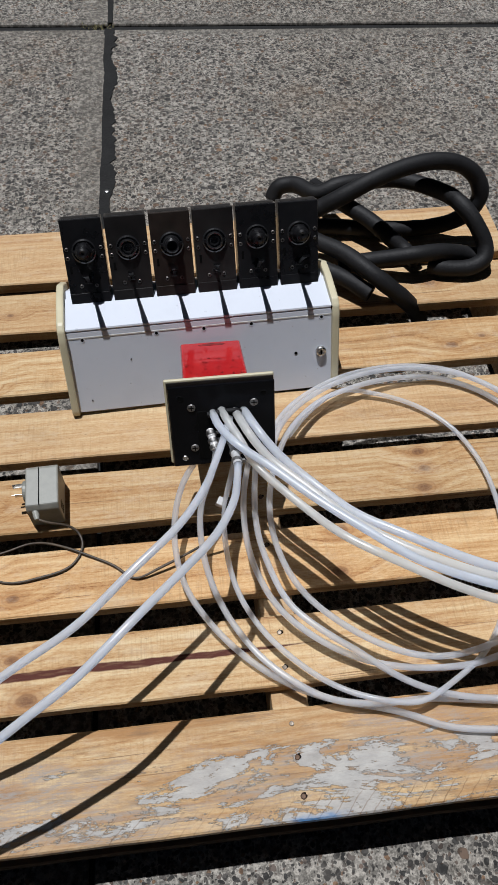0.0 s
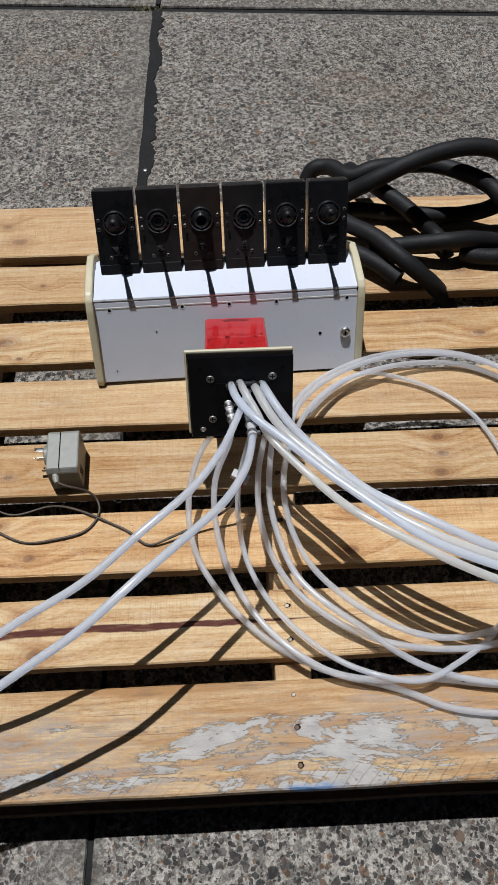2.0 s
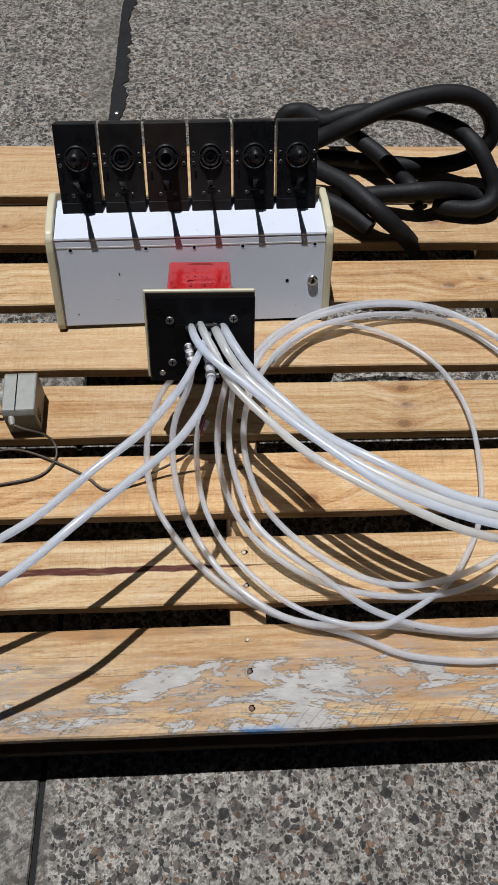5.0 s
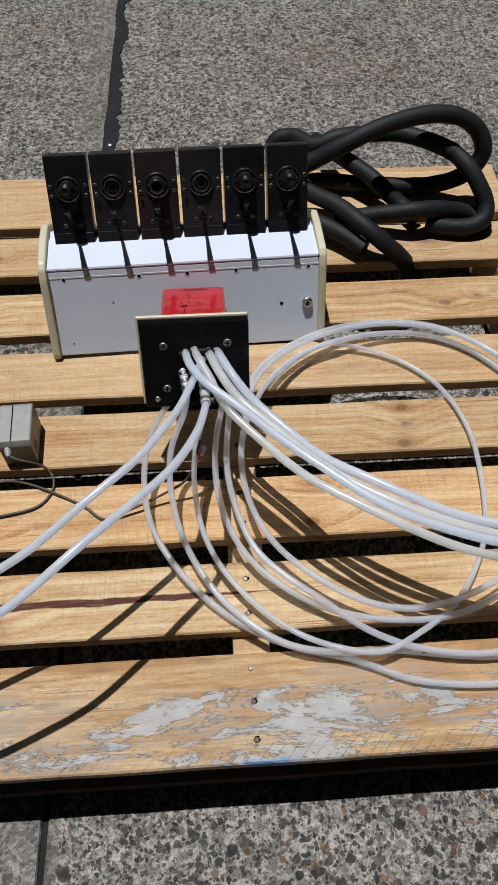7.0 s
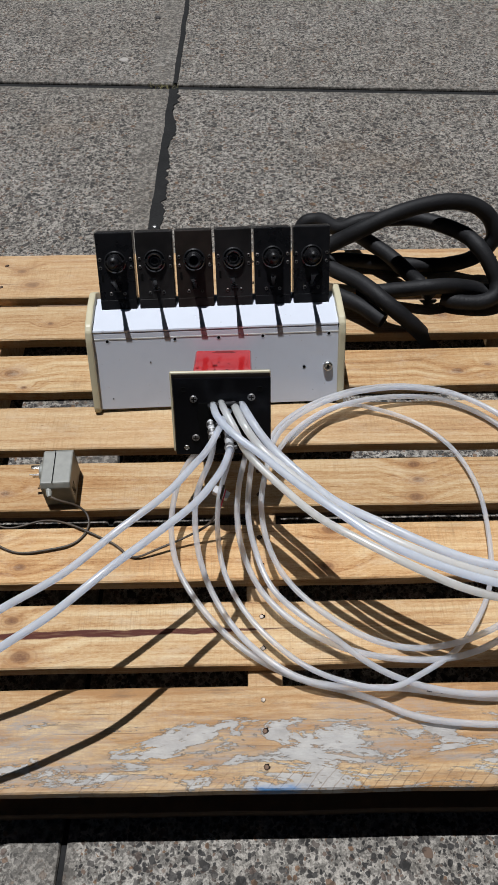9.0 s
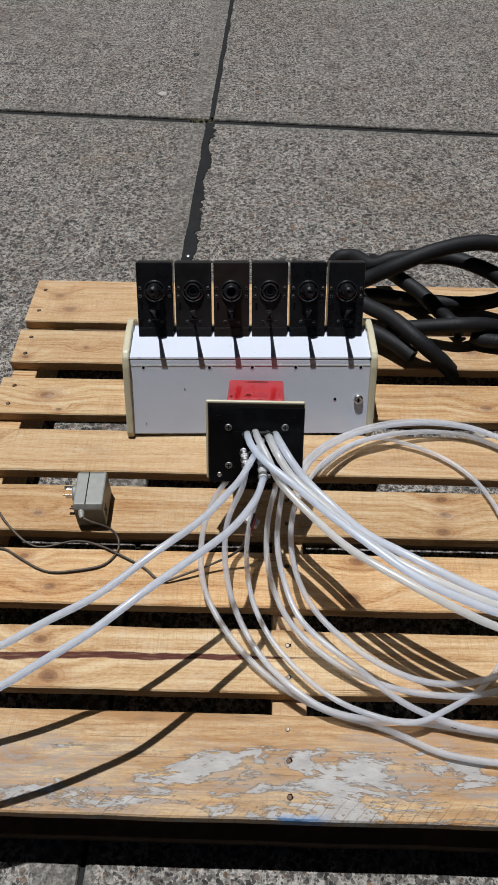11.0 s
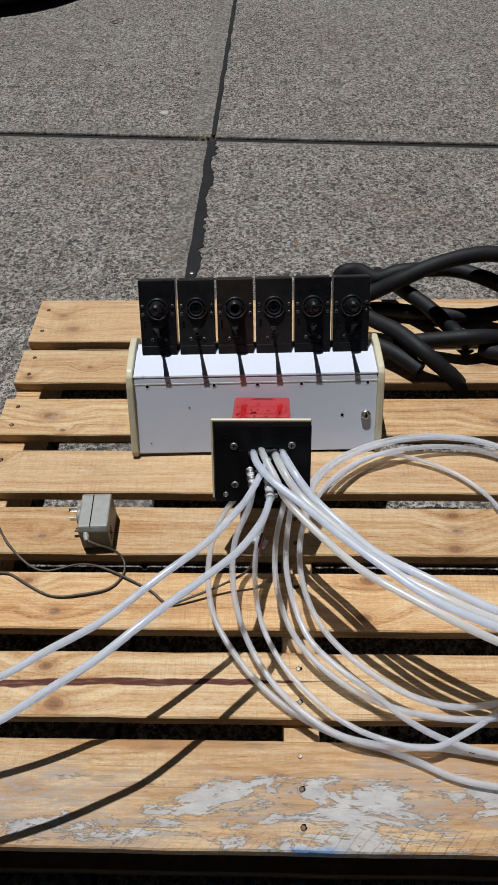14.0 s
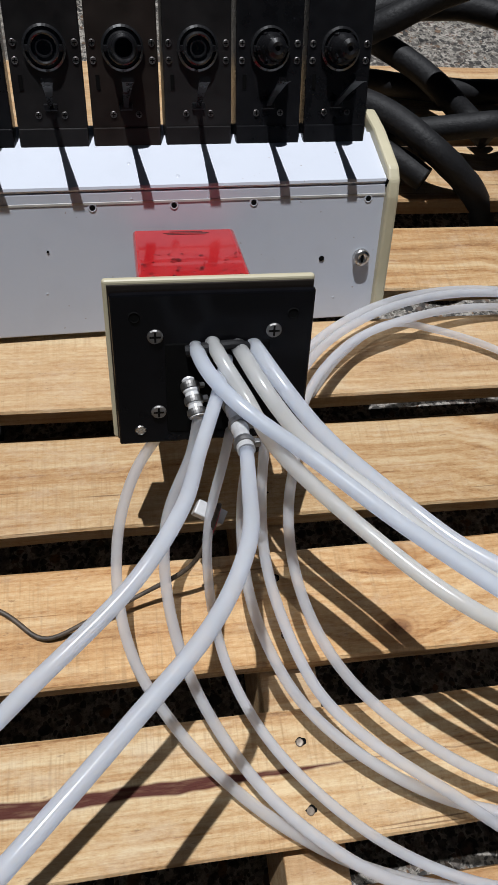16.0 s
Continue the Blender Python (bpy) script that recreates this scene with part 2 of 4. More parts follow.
def aggregate(name):
    """Washed concrete: grey, brown and a few orange pebbles of all sizes in pale cement."""
    n = Nodes(name)
    geo = n.add("NewGeometry").outputs["Position"]
    warp = n.add("TexNoise", {"Vector": geo, "Scale": 85.0, "Detail": 3.0}).outputs["Color"]
    co = n.add("VectorMath", {0: geo, 1: n.add("VectorMath", {0: warp, 1: (0.010, 0.010, 0.0)}, operation="MULTIPLY").outputs[0]}, operation="ADD").outputs[0]
    flat = n.add("Mapping", {"Vector": co, "Scale": (1, 1, 0)}).outputs[0]
    masks, tones = [], []
    for scale, cut, reach in ((60.0, 0.42, 0.52), (104.0, 0.16, 0.60), (190.0, 0.0, 0.74)):
        v = n.add("TexVoronoi", {"Vector": flat, "Scale": scale, "Randomness": 1.0})
        rnd = n.add("SeparateColor", {0: v.outputs["Color"]})
        size = n.math("MULTIPLY", n.grey(rnd.outputs[0], cut, 1.0, 0.0, 1.0), reach)
        masks.append(n.grey(n.math("SUBTRACT", size, v.outputs["Distance"]), 0.0, 0.05))
        tones.append(n.ramp(rnd.outputs[1], [(0.0, (0.028, 0.027, 0.026)), (0.35, (0.046, 0.043, 0.040)), (0.62, (0.072, 0.066, 0.060)), (0.84, (0.084, 0.064, 0.053)), (0.97, (0.13, 0.080, 0.048)), (1.0, (0.18, 0.17, 0.155))]))
    fine = n.noise(geo, 300.0, 4.0, 0.7)
    cement = n.ramp(fine, [(0.36, (0.11, 0.102, 0.090)), (0.60, (0.255, 0.237, 0.210))])
    col = n.mix(masks[2], cement, tones[2])
    col = n.mix(masks[1], col, tones[1])
    col = n.mix(masks[0], col, tones[0])
    # smoothed cement along one side of the long joint
    sep = n.add("SeparateXYZ", {0: geo})
    wav = n.math("MULTIPLY", n.math("SUBTRACT", n.noise(geo, 9.0, 5.0, 0.6), 0.5), 0.12)
    side = n.math("ADD", n.math("SUBTRACT", 0.176, sep.outputs[0]), n.math("MULTIPLY", n.math("SUBTRACT", sep.outputs[1], 2.35), 0.016))
    margin = n.math("MULTIPLY", n.grey(n.math("ADD", side, wav), 0.085, 0.045, 0.0, 0.62), n.math("GREATER_THAN", side, -0.03))
    below = n.math("SUBTRACT", n.math("SUBTRACT", 2.359, n.math("MULTIPLY", n.math("SUBTRACT", sep.outputs[0], 0.195), 0.0757)), sep.outputs[1])
    lip = n.math("MULTIPLY", n.grey(n.math("ADD", n.math("ABSOLUTE", below), n.math("MULTIPLY", wav, 0.6)), 0.075, 0.045, 0.0, 0.75), n.grey(below, -0.03, 0.0, 0.4, 1.0))
    margin = n.math("MAXIMUM", margin, lip)
    col = n.mix(margin, col, n.ramp(n.noise(geo, 160.0, 5.0, 0.7), [(0.3, (0.085, 0.079, 0.070)), (0.7, (0.18, 0.166, 0.146))]))
    stain = n.noise(geo, 1.7, 5.0, 0.6)
    col = n.mix(n.grey(stain, 0.4, 0.66, 0.0, 0.35), col, (0.66, 0.60, 0.52), "MULTIPLY")
    clump = n.noise(geo, 78.0, 4.0, 0.68)
    tint = n.math("MULTIPLY", n.grey(clump, 0.455, 0.545, 0.64, 1.30), n.grey(n.noise(geo, 17.0, 3.0, 0.6), 0.35, 0.65, 0.82, 1.18))
    col = n.mix(1.0, col, n.add("CombineColor", {0: tint, 1: tint, 2: tint}).outputs[0], "MULTIPLY")
    blot = n.noise(geo, 14.0, 4.0, 0.6)
    col = n.mix(n.grey(blot, 0.55, 0.75, 0.0, 0.4), col, (0.62, 0.58, 0.54), "MULTIPLY")
    rust = n.noise(n.add("VectorMath", {0: geo, 1: (3.3, 7.1, 0.0)}, operation="ADD").outputs[0], 2.3, 4.0, 0.6)
    col = n.mix(n.grey(rust, 0.62, 0.74, 0.0, 0.3), col, (0.17, 0.115, 0.07))
    n.set(Base_Color=col, Roughness=0.85, Specular_IOR_Level=0.25)
    n.bump(n.math("ADD", n.math("MAXIMUM", masks[0], masks[1]), n.math("MULTIPLY", fine, 0.6)), 0.6, 0.0015)
    return n.mat


def milky(name, tint, clear_share):
    """Milky plastic tube that lets some light through."""
    n = Nodes(name)
    co = n.coords(shift=n.random_shift())
    f = n.noise(co, 18.0, 3.0)
    n.set(Base_Color=(*tint, 1), Roughness=n.grey(f, 0.3, 0.7, 0.14, 0.28), Specular_IOR_Level=0.65, Subsurface_Weight=1.0, Subsurface_Radius=(1.0, 1.0, 1.0), Subsurface_Scale=0.014)
    n.bump(n.noise(co, 90.0, 2.0), 0.05, 0.0006)
    clear = n.add("BsdfTransparent", {"Color": (0.97, 0.96, 0.94, 1)})
    share = n.grey(n.noise(co, 7.0, 2.0), 0.3, 0.7, clear_share * 0.7, clear_share * 1.3)
    thru = n.add("BsdfTranslucent", {"Color": (*tint, 1)})
    a = n.add("MixShader", {0: 0.55, 1: n.bsdf.outputs[0], 2: thru.outputs[0]})
    b = n.add("MixShader", {0: share, 1: a.outputs[0], 2: clear.outputs[0]})
    n.put(n.tree.nodes["Material Output"].inputs["Surface"], b.outputs[0])
    return n.mat


def water(name):
    n = Nodes(name)
    return n.set(Base_Color=(1, 1, 1, 1), Roughness=0.02, IOR=1.33, Transmission_Weight=1.0)


def wet_white(name, colour):
    """White painted metal with small drops of water and faint dirt."""
    n = Nodes(name)
    co = n.coords()
    dirt = n.noise(co, 22.0, 6.0, 0.65)
    v = n.add("TexVoronoi", {"Vector": co, "Scale": 70.0, "Randomness": 1.0})
    big = n.grey(n.add("SeparateColor", {0: v.outputs["Color"]}).outputs[0], 0.80, 1.0, 0.0, 0.24)
    drop = n.grey(n.math("SUBTRACT", big, v.outputs["Distance"]), 0.0, 0.06)
    spot = n.grey(n.noise(co, 240.0, 1.0), 0.77, 0.8, 0.0, 0.6)
    col = n.mix(n.grey(dirt, 0.5, 0.8, 0.0, 0.25), colour, tuple(c * 0.78 for c in colour))
    col = n.mix(spot, col, (0.25, 0.2, 0.16))
    n.set(Base_Color=col, Roughness=n.grey(drop, 0.0, 1.0, 0.42, 0.05), Coat_Weight=n.math("MULTIPLY", drop, 0.8), Coat_Roughness=0.03)
    n.bump(n.math("ADD", n.math("MULTIPLY", drop, 1.0), n.math("MULTIPLY", n.noise(co, 300.0, 2.0), 0.04)), 0.35, 0.002)
    return n.mat


def red_plastic(name):
    n = Nodes(name)
    co = n.coords()
    v = n.add("TexVoronoi", {"Vector": n.coords((1.0, 0.55, 1.0)), "Scale": 190.0, "Randomness": 1.0})
    gate = n.grey(n.add("SeparateColor", {0: v.outputs["Color"]}).outputs[0], 0.45, 1.0, 0.0, 0.42)
    near = n.grey(n.add("SeparateXYZ", {0: n.add("TexCoord").outputs["Object"]}).outputs[1], 0.12, 0.09, 0.0, 1.0)
    drop = n.math("MULTIPLY", n.grey(n.math("SUBTRACT", gate, v.outputs["Distance"]), 0.0, 0.05), near)
    f = n.noise(co, 30.0, 4.0)
    n.set(Base_Color=n.mix(n.grey(f, 0.3, 0.7), (0.33, 0.006, 0.009), (0.40, 0.014, 0.014)), Roughness=n.grey(f, 0.3, 0.75, 0.12, 0.3), Coat_Weight=0.6, Coat_Roughness=0.04)
    n.bump(n.math("ADD", drop, n.math("MULTIPLY", f, 0.2)), 0.5, 0.002)
    return n.mat


PINE = pine("pine")
# a much darker brown than the deck, for the bottom boards
PINE_DARK = plain("dark_pine", (0.12, 0.075, 0.042), 0.75, scale=70, vary=0.35, bump=0.3)
PINE_FRONT = pine("pine_painted", painted=True)
PINE_STREAK = pine("pine_streak", streak=True)
CONCRETE = aggregate("washed_concrete")
BITUMEN = plain("bitumen", (0.012, 0.012, 0.012), 0.85, scale=160, bump=1.0, vary=0.7, Specular_IOR_Level=0.2)
RUBBER = plain("black_foam_rubber", (0.008, 0.008, 0.009), 0.62, scale=260, bump=0.6, vary=0.4, Specular_IOR_Level=0.25)
TYRE_RUBBER = plain("tyre_rubber", (0.010, 0.010, 0.011), 0.7, scale=80, bump=0.4, vary=0.4)
BLACK = plain("black_plastic", (0.007, 0.007, 0.008), 0.3, scale=90, vary=0.45, bump=0.06, Specular_IOR_Level=0.35)
BLACK_RING = plain("black_moulded_ring", (0.012, 0.012, 0.013), 0.22, scale=90, vary=0.4, bump=0.05, Specular_IOR_Level=0.7)
BLACK_DULL = plain("worn_black_plastic", (0.011, 0.010, 0.010), 0.4, scale=50, vary=0.5, bump=0.12, Specular_IOR_Level=0.35)
BLACK_BROWN = plain("browned_black_plastic", (0.014, 0.010, 0.008), 0.4, scale=50, vary=0.5, bump=0.12, Specular_IOR_Level=0.35)
BLACK_GLOSS = plain("black_glossy_plate", (0.004, 0.004, 0.005), 0.16, scale=40, vary=0.4, bump=0.04, Specular_IOR_Level=0.12)
HOLE = plain("dark_hole", (0.004, 0.004, 0.004), 0.9, Specular_IOR_Level=0.05)
WHITE = wet_white("white_painted_metal", (0.52, 0.55, 0.615))
CREAM = plain("cream_plastic", (0.46, 0.42, 0.29), 0.42, scale=35, vary=0.12, bump=0.05)
OFFWHITE = plain("off_white_plastic", (0.46, 0.455, 0.43), 0.4, scale=35, vary=0.1)
RED = red_plastic("red_plastic")
STEEL = plain("steel", (0.55, 0.54, 0.52), 0.28, metal=1.0, vary=0.25, scale=120)
STEEL_DARK = plain("dull_steel", (0.20, 0.19, 0.18), 0.4, metal=1.0, vary=0.4, scale=120)
RUSTY = plain("rusty_nail", (0.09, 0.055, 0.035), 0.6, metal=0.6, vary=0.4, scale=300)
TUBE_A = milky("milky_tube", (0.775, 0.83, 0.94), 0.20)
TUBE_B = milky("milky_tube_warm", (0.80, 0.81, 0.80), 0.24)
TUBE_C = milky("milky_tube_thin", (0.79, 0.825, 0.90), 0.37)
WATER = water("water_drop")
ZINC = plain("dull_zinc", (0.23, 0.225, 0.22), 0.5, metal=1.0, vary=0.4, scale=160, bump=0.3)
TARNISH = plain("tarnished_nail_head", (0.22, 0.18, 0.14), 0.5, metal=0.4, vary=0.4, scale=300)
GREY_CASE = plain("dirty_grey_plastic", (0.20, 0.20, 0.177), 0.5, scale=60, vary=0.28, bump=0.15)
CABLE = plain("dirty_cable", (0.050, 0.037, 0.026), 0.55, scale=200, vary=0.95, bump=0.3)
WIRE_RED = plain("red_wire", (0.45, 0.02, 0.05), 0.4)
WIRE_ORANGE = plain("orange_wire", (0.5, 0.14, 0.02), 0.4)
CLEAR_GREY = plain("cloudy_connector_plastic", (0.42, 0.42, 0.42), 0.25, vary=0.3)
INK_BLACK = plain("black_ink", (0.02, 0.02, 0.02), 0.5)
INK = plain("print_ink", (0.05, 0.012, 0.012), 0.5)


# ---- mesh helpers ----
def to_object(name, bm, mat, smooth=False):
    me = bpy.data.meshes.new(name)
    bm.normal_update()
    bm.to_mesh(me)
    bm.free()
    me.materials.append(mat)
    if smooth:
        for p in me.polygons:
            p.use_smooth = True
    return new(name, me)


def part(name, bm, mat, parent, label="", smooth=False, m=None):
    ob = to_object(name, bm, mat, smooth)
    ob.parent = parent
    if m is not None:
        ob.matrix_local = m
    return tagged(ob, label=label)


def thing(name, m, label, category, group="", kind=""):
    ob = new(name)
    ob.empty_display_size = 0.02
    ob.matrix_world = m
    return tagged(ob, label, category, group, kind)


def box(x0, x1, y0, y1, z0, z1, bevel=0.0, seg=2, bm=None):
    own = bm is None
    b = bmesh.new()
    bmesh.ops.create_cube(b, size=1.0, matrix=Matrix.Translation(((x0 + x1) / 2, (y0 + y1) / 2, (z0 + z1) / 2)) @ Matrix.Diagonal((x1 - x0, y1 - y0, z1 - z0, 1)))
    if bevel:
        bmesh.ops.bevel(b, geom=b.edges[:], offset=bevel, segments=seg, affect="EDGES", profile=0.5)
    if own:
        return b
    return join(bm, b)


def join(bm, other, m=None):
    me = bpy.data.meshes.new("tmp")
    if m is not None:
        other.transform(m)
    other.to_mesh(me)
    other.free()
    bm.from_mesh(me)
    bpy.data.meshes.remove(me)
    return bm


def lathe(profile, seg=24):
    """Turns (radius, height) pairs about z."""
    bm = bmesh.new()
    rings = []
    for r, z in profile:
        if r < 1e-6:
            rings.append([bm.verts.new((0, 0, z))])
        else:
            rings.append([bm.verts.new((r * math.cos(2 * math.pi * k / seg), r * math.sin(2 * math.pi * k / seg), z)) for k in range(seg)])
    for a, b in zip(rings, rings[1:]):
        for k in range(seg):
            j = (k + 1) % seg
            if len(a) == 1 and len(b) > 1:
                bm.faces.new((a[0], b[k], b[j]))
            elif len(b) == 1 and len(a) > 1:
                bm.faces.new((a[k], a[j], b[0]))
            elif len(a) > 1:
                bm.faces.new((a[k], a[j], b[j], b[k]))
    bmesh.ops.recalc_face_normals(bm, faces=bm.faces[:])
    return bm


def spline(points, step=0.006):
    """A smooth line through the points (centripetal)."""
    pts = [Vector(p) for p in points]
    pts = [pts[0] * 2 - pts[1]] + pts + [pts[-1] * 2 - pts[-2]]
    out = []
    for i in range(1, len(pts) - 2):
        p0, p1, p2, p3 = pts[i - 1 : i + 3]
        t0 = 0.0
        t1 = t0 + max(1e-4, (p1 - p0).length) ** 0.5
        t2 = t1 + max(1e-4, (p2 - p1).length) ** 0.5
        t3 = t2 + max(1e-4, (p3 - p2).length) ** 0.5
        count = max(2, int((p2 - p1).length / step))
        for k in range(count):
            t = t1 + (t2 - t1) * k / count
            a1 = p0 * ((t1 - t) / (t1 - t0)) + p1 * ((t - t0) / (t1 - t0))
            a2 = p1 * ((t2 - t) / (t2 - t1)) + p2 * ((t - t1) / (t2 - t1))
            a3 = p2 * ((t3 - t) / (t3 - t2)) + p3 * ((t - t2) / (t3 - t2))
            b1 = a1 * ((t2 - t) / (t2 - t0)) + a2 * ((t - t0) / (t2 - t0))
            b2 = a2 * ((t3 - t) / (t3 - t1)) + a3 * ((t - t1) / (t3 - t1))
            out.append(b1 * ((t2 - t) / (t2 - t1)) + b2 * ((t - t1) / (t2 - t1)))
    out.append(pts[-2].copy())
    # even out the kinks a little
    for _ in range(6):
        out = [out[0]] + [(out[i - 1] + out[i] * 2 + out[i + 1]) / 4 for i in range(1, len(out) - 1)] + [out[-1]]
    return out


def sweep(points, r, seg=12, step=0.006, inner=0.0, wobble=0.0, ribs=()):
    line = spline(points, step)
    bm = bmesh.new()
    side = None
    rings = []
    for i, p in enumerate(line):
        d = (line[min(i + 1, len(line) - 1)] - line[max(i - 1, 0)]).normalized()
        if side is None:
            side = d.orthogonal().normalized()
        side = (side - d * side.dot(d)).normalized()
        up = d.cross(side)
        rr = r * (1 + wobble * noise.noise(p * 40))
        for s0, s1 in ribs:
            at = (i / len(line) - s0) / (s1 - s0)
            if 0 < at < 1:
                rr *= 1 - 0.022 * math.sin(math.pi * at) * (0.5 + 0.5 * math.sin(i * 2 * math.pi / 3.3 + 5 * noise.noise(p * 90)))
        rings.append([bm.verts.new(p + (side * math.cos(2 * math.pi * k / seg) + up * math.sin(2 * math.pi * k / seg)) * rr) for k in range(seg)])
    for a, b in zip(rings, rings[1:]):
        for k in range(seg):
            bm.faces.new((a[k], a[(k + 1) % seg], b[(k + 1) % seg], b[k]))
    for ring, p, q in ((rings[0], line[0], line[1]), (rings[-1], line[-1], line[-2])):
        if inner:
            lip = [bm.verts.new(p + (v.co - p) * (inner / r)) for v in ring]
            deep = [bm.verts.new(v.co + (q - p).normalized() * r * 1.5) for v in lip]
            for k in range(seg):
                j = (k + 1) % seg
                bm.faces.new((ring[k], ring[j], lip[j], lip[k]))
                bm.faces.new((lip[k], lip[j], deep[j], deep[k]))
            bm.faces.new(deep)
        else:
            bm.faces.new(ring)
    bmesh.ops.recalc_face_normals(bm, faces=bm.faces[:])
    return bm


def extrude_profile(profile, u0, u1, bevel=0.0):
    """A closed (v, w) outline drawn out along x from u0 to u1."""
    bm = bmesh.new()
    a = [bm.verts.new((u0, v, w)) for v, w in profile]
    b = [bm.verts.new((u1, v, w)) for v, w in profile]
    bm.faces.new(a)
    bm.faces.new(b[::-1])
    for k in range(len(profile)):
        j = (k + 1) % len(profile)
        bm.faces.new((a[k], b[k], b[j], a[j]))
    bmesh.ops.recalc_face_normals(bm, faces=bm.faces[:])
    if bevel:
        bmesh.ops.bevel(bm, geom=bm.edges[:], offset=bevel, segments=2, affect="EDGES", profile=0.5)
    return bm


def screw_mesh(r=0.0035, h=0.0015):
    """A flat pan head with a cross slot, facing +z."""
    bm = lathe([(0.0, -0.001), (r, -0.001), (r, h * 0.45), (r * 0.85, h), (r * 0.30, h), (0.0, h * 0.55)], 14)
    return bm


def cross_mesh(r, h):
    bm = box(-r * 0.7, r * 0.7, -r * 0.13, r * 0.13, h * 0.6, h + 0.0002)
    box(-r * 0.13, r * 0.13, -r * 0.7, r * 0.7, h * 0.6, h + 0.00025, bm=bm)
    return bm


def add_screw(parent, m, r=0.0035, h=0.0015, mat=None, label=""):
    s = part("screw", screw_mesh(r, h), mat or STEEL_DARK, parent, label, m=m)
    part("cross_slot", cross_mesh(r, h), HOLE, s)
    return s


# ---- ground and pavement ----
ground_bm = bmesh.new()
bmesh.ops.create_grid(ground_bm, x_segments=8, y_segments=8, size=300.0, matrix=Matrix.Translation((0, 0, -0.05)))
tagged(to_object("ground", ground_bm, CONCRETE), "grey washed concrete ground reaching far away", "ground", kind="structure")

PAVE = pose(0.193, 2.350, 0, 0, 0, -1.1)
pavement = thing("pavement", PAVE, "grey paving of large washed pebble concrete slabs", "pavement", kind="structure")
SLAB, SLAB_Y = 2.42, 3.10
bed = bmesh.new()
bmesh.ops.create_grid(bed, x_segments=1, y_segments=1, size=4 * SLAB, matrix=Matrix.Translation((0, 0, -0.009)))
part("joint_bed", bed, BITUMEN, pavement, "black bitumen in the joints between slabs")
# ---- pallet ----
PX0, PX1 = -0.113, 0.972
PXM = (PX0 + PX1) / 2
DECK = [(0.172, 0.302), (0.331, 0.426), (0.461, 0.558), (0.591, 0.685), (0.715, 0.812), (0.850, 0.946), (0.989, 1.088), (1.114, 1.256)]
pallet = thing("pallet", pose(PXM, 0.714, 0), "raw pine shipping pallet with a stained front board lying on paving", "pallet")


def board_bm(length, width, thick, seed):
    rnd = random.Random(seed)
    bm = bmesh.new()
    n = 24
    hw, ht = width / 2, thick
    c = 0.0022
    outline = [(-hw, 0.0), (-hw, ht - c), (-hw + c, ht), (hw - c, ht), (hw, ht - c), (hw, 0.0)]
    rings = []
    for i in range(n + 1):
        x = -length / 2 + length * i / n
        ring = []
        for y, z in outline:
            w = noise.noise(Vector((x * 9, y * 40 + seed * 7.3, seed))) * 0.0013
            ring.append(bm.verts.new((x + (rnd.uniform(-0.0008, 0.0008) if i in (0, n) else 0), y + w, z + w * 0.35)))
        rings.append(ring)
    m = len(outline)
    for a, b in zip(rings, rings[1:]):
        for k in range(m):
            bm.faces.new((a[k], a[(k + 1) % m], b[(k + 1) % m], b[k]))
    bm.faces.new(rings[0])
    bm.faces.new(rings[-1])
    bmesh.ops.recalc_face_normals(bm, faces=bm.faces[:])
    return bm


THICK = 0.021
ENDS = [(0.0, 0.0), (0.004, 0.0), (0.0, 0.003), (0.002, 0.0), (0.004, 0.002), (-0.006, 0.0), (-0.004, 0.0), (-0.004, 0.001)]
for i, ((y0, y1), (e0, e1)) in enumerate(zip(DECK, ENDS)):
    mat = PINE_FRONT if i == 0 else PINE_STREAK if i == 1 else PINE
    label = "front board stained with pale plaster and a blue mark" if i == 0 else "board with a red-brown resin streak" if i == 1 else ""
    part("deck_board", board_bm(PX1 - PX0 - e0 + e1, y1 - y0, THICK, i + 1), mat, pallet, label, m=pose((e0 + e1) / 2, (y0 + y1) / 2 - 0.714, TOP - THICK))
BEARERS = (-0.091, 0.430, 0.948)
for x in BEARERS:
    bm = box(-0.024, 0.024, -0.505, 0.538, 0.021, TOP - THICK - 0.0005, 0.002)
    part("bearer", bm, PINE, pallet, m=pose(x - PXM, 0, 0))
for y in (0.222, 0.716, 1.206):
    part("bottom_board", board_bm(PX1 - PX0, 0.095, 0.020, int(y * 100)), PINE_DARK, pallet, "dark brown bottom board", m=pose(0, y - 0.714, 0.0003))
def pit_shadow_mesh(seed):
    """A flat black patch for the torn rim round a sunken nail and its shadow."""
    bm = bmesh.new()
    ring = [bm.verts.new((r * math.cos(a), 0.8 * r * math.sin(a), 0.0)) for a, r in ((2 * math.pi * k / 12, 0.0042 * (1 + 0.45 * noise.noise(Vector((seed, k * 1.7, 0))))) for k in range(12))]
    bm.faces.new(ring)
    return bm


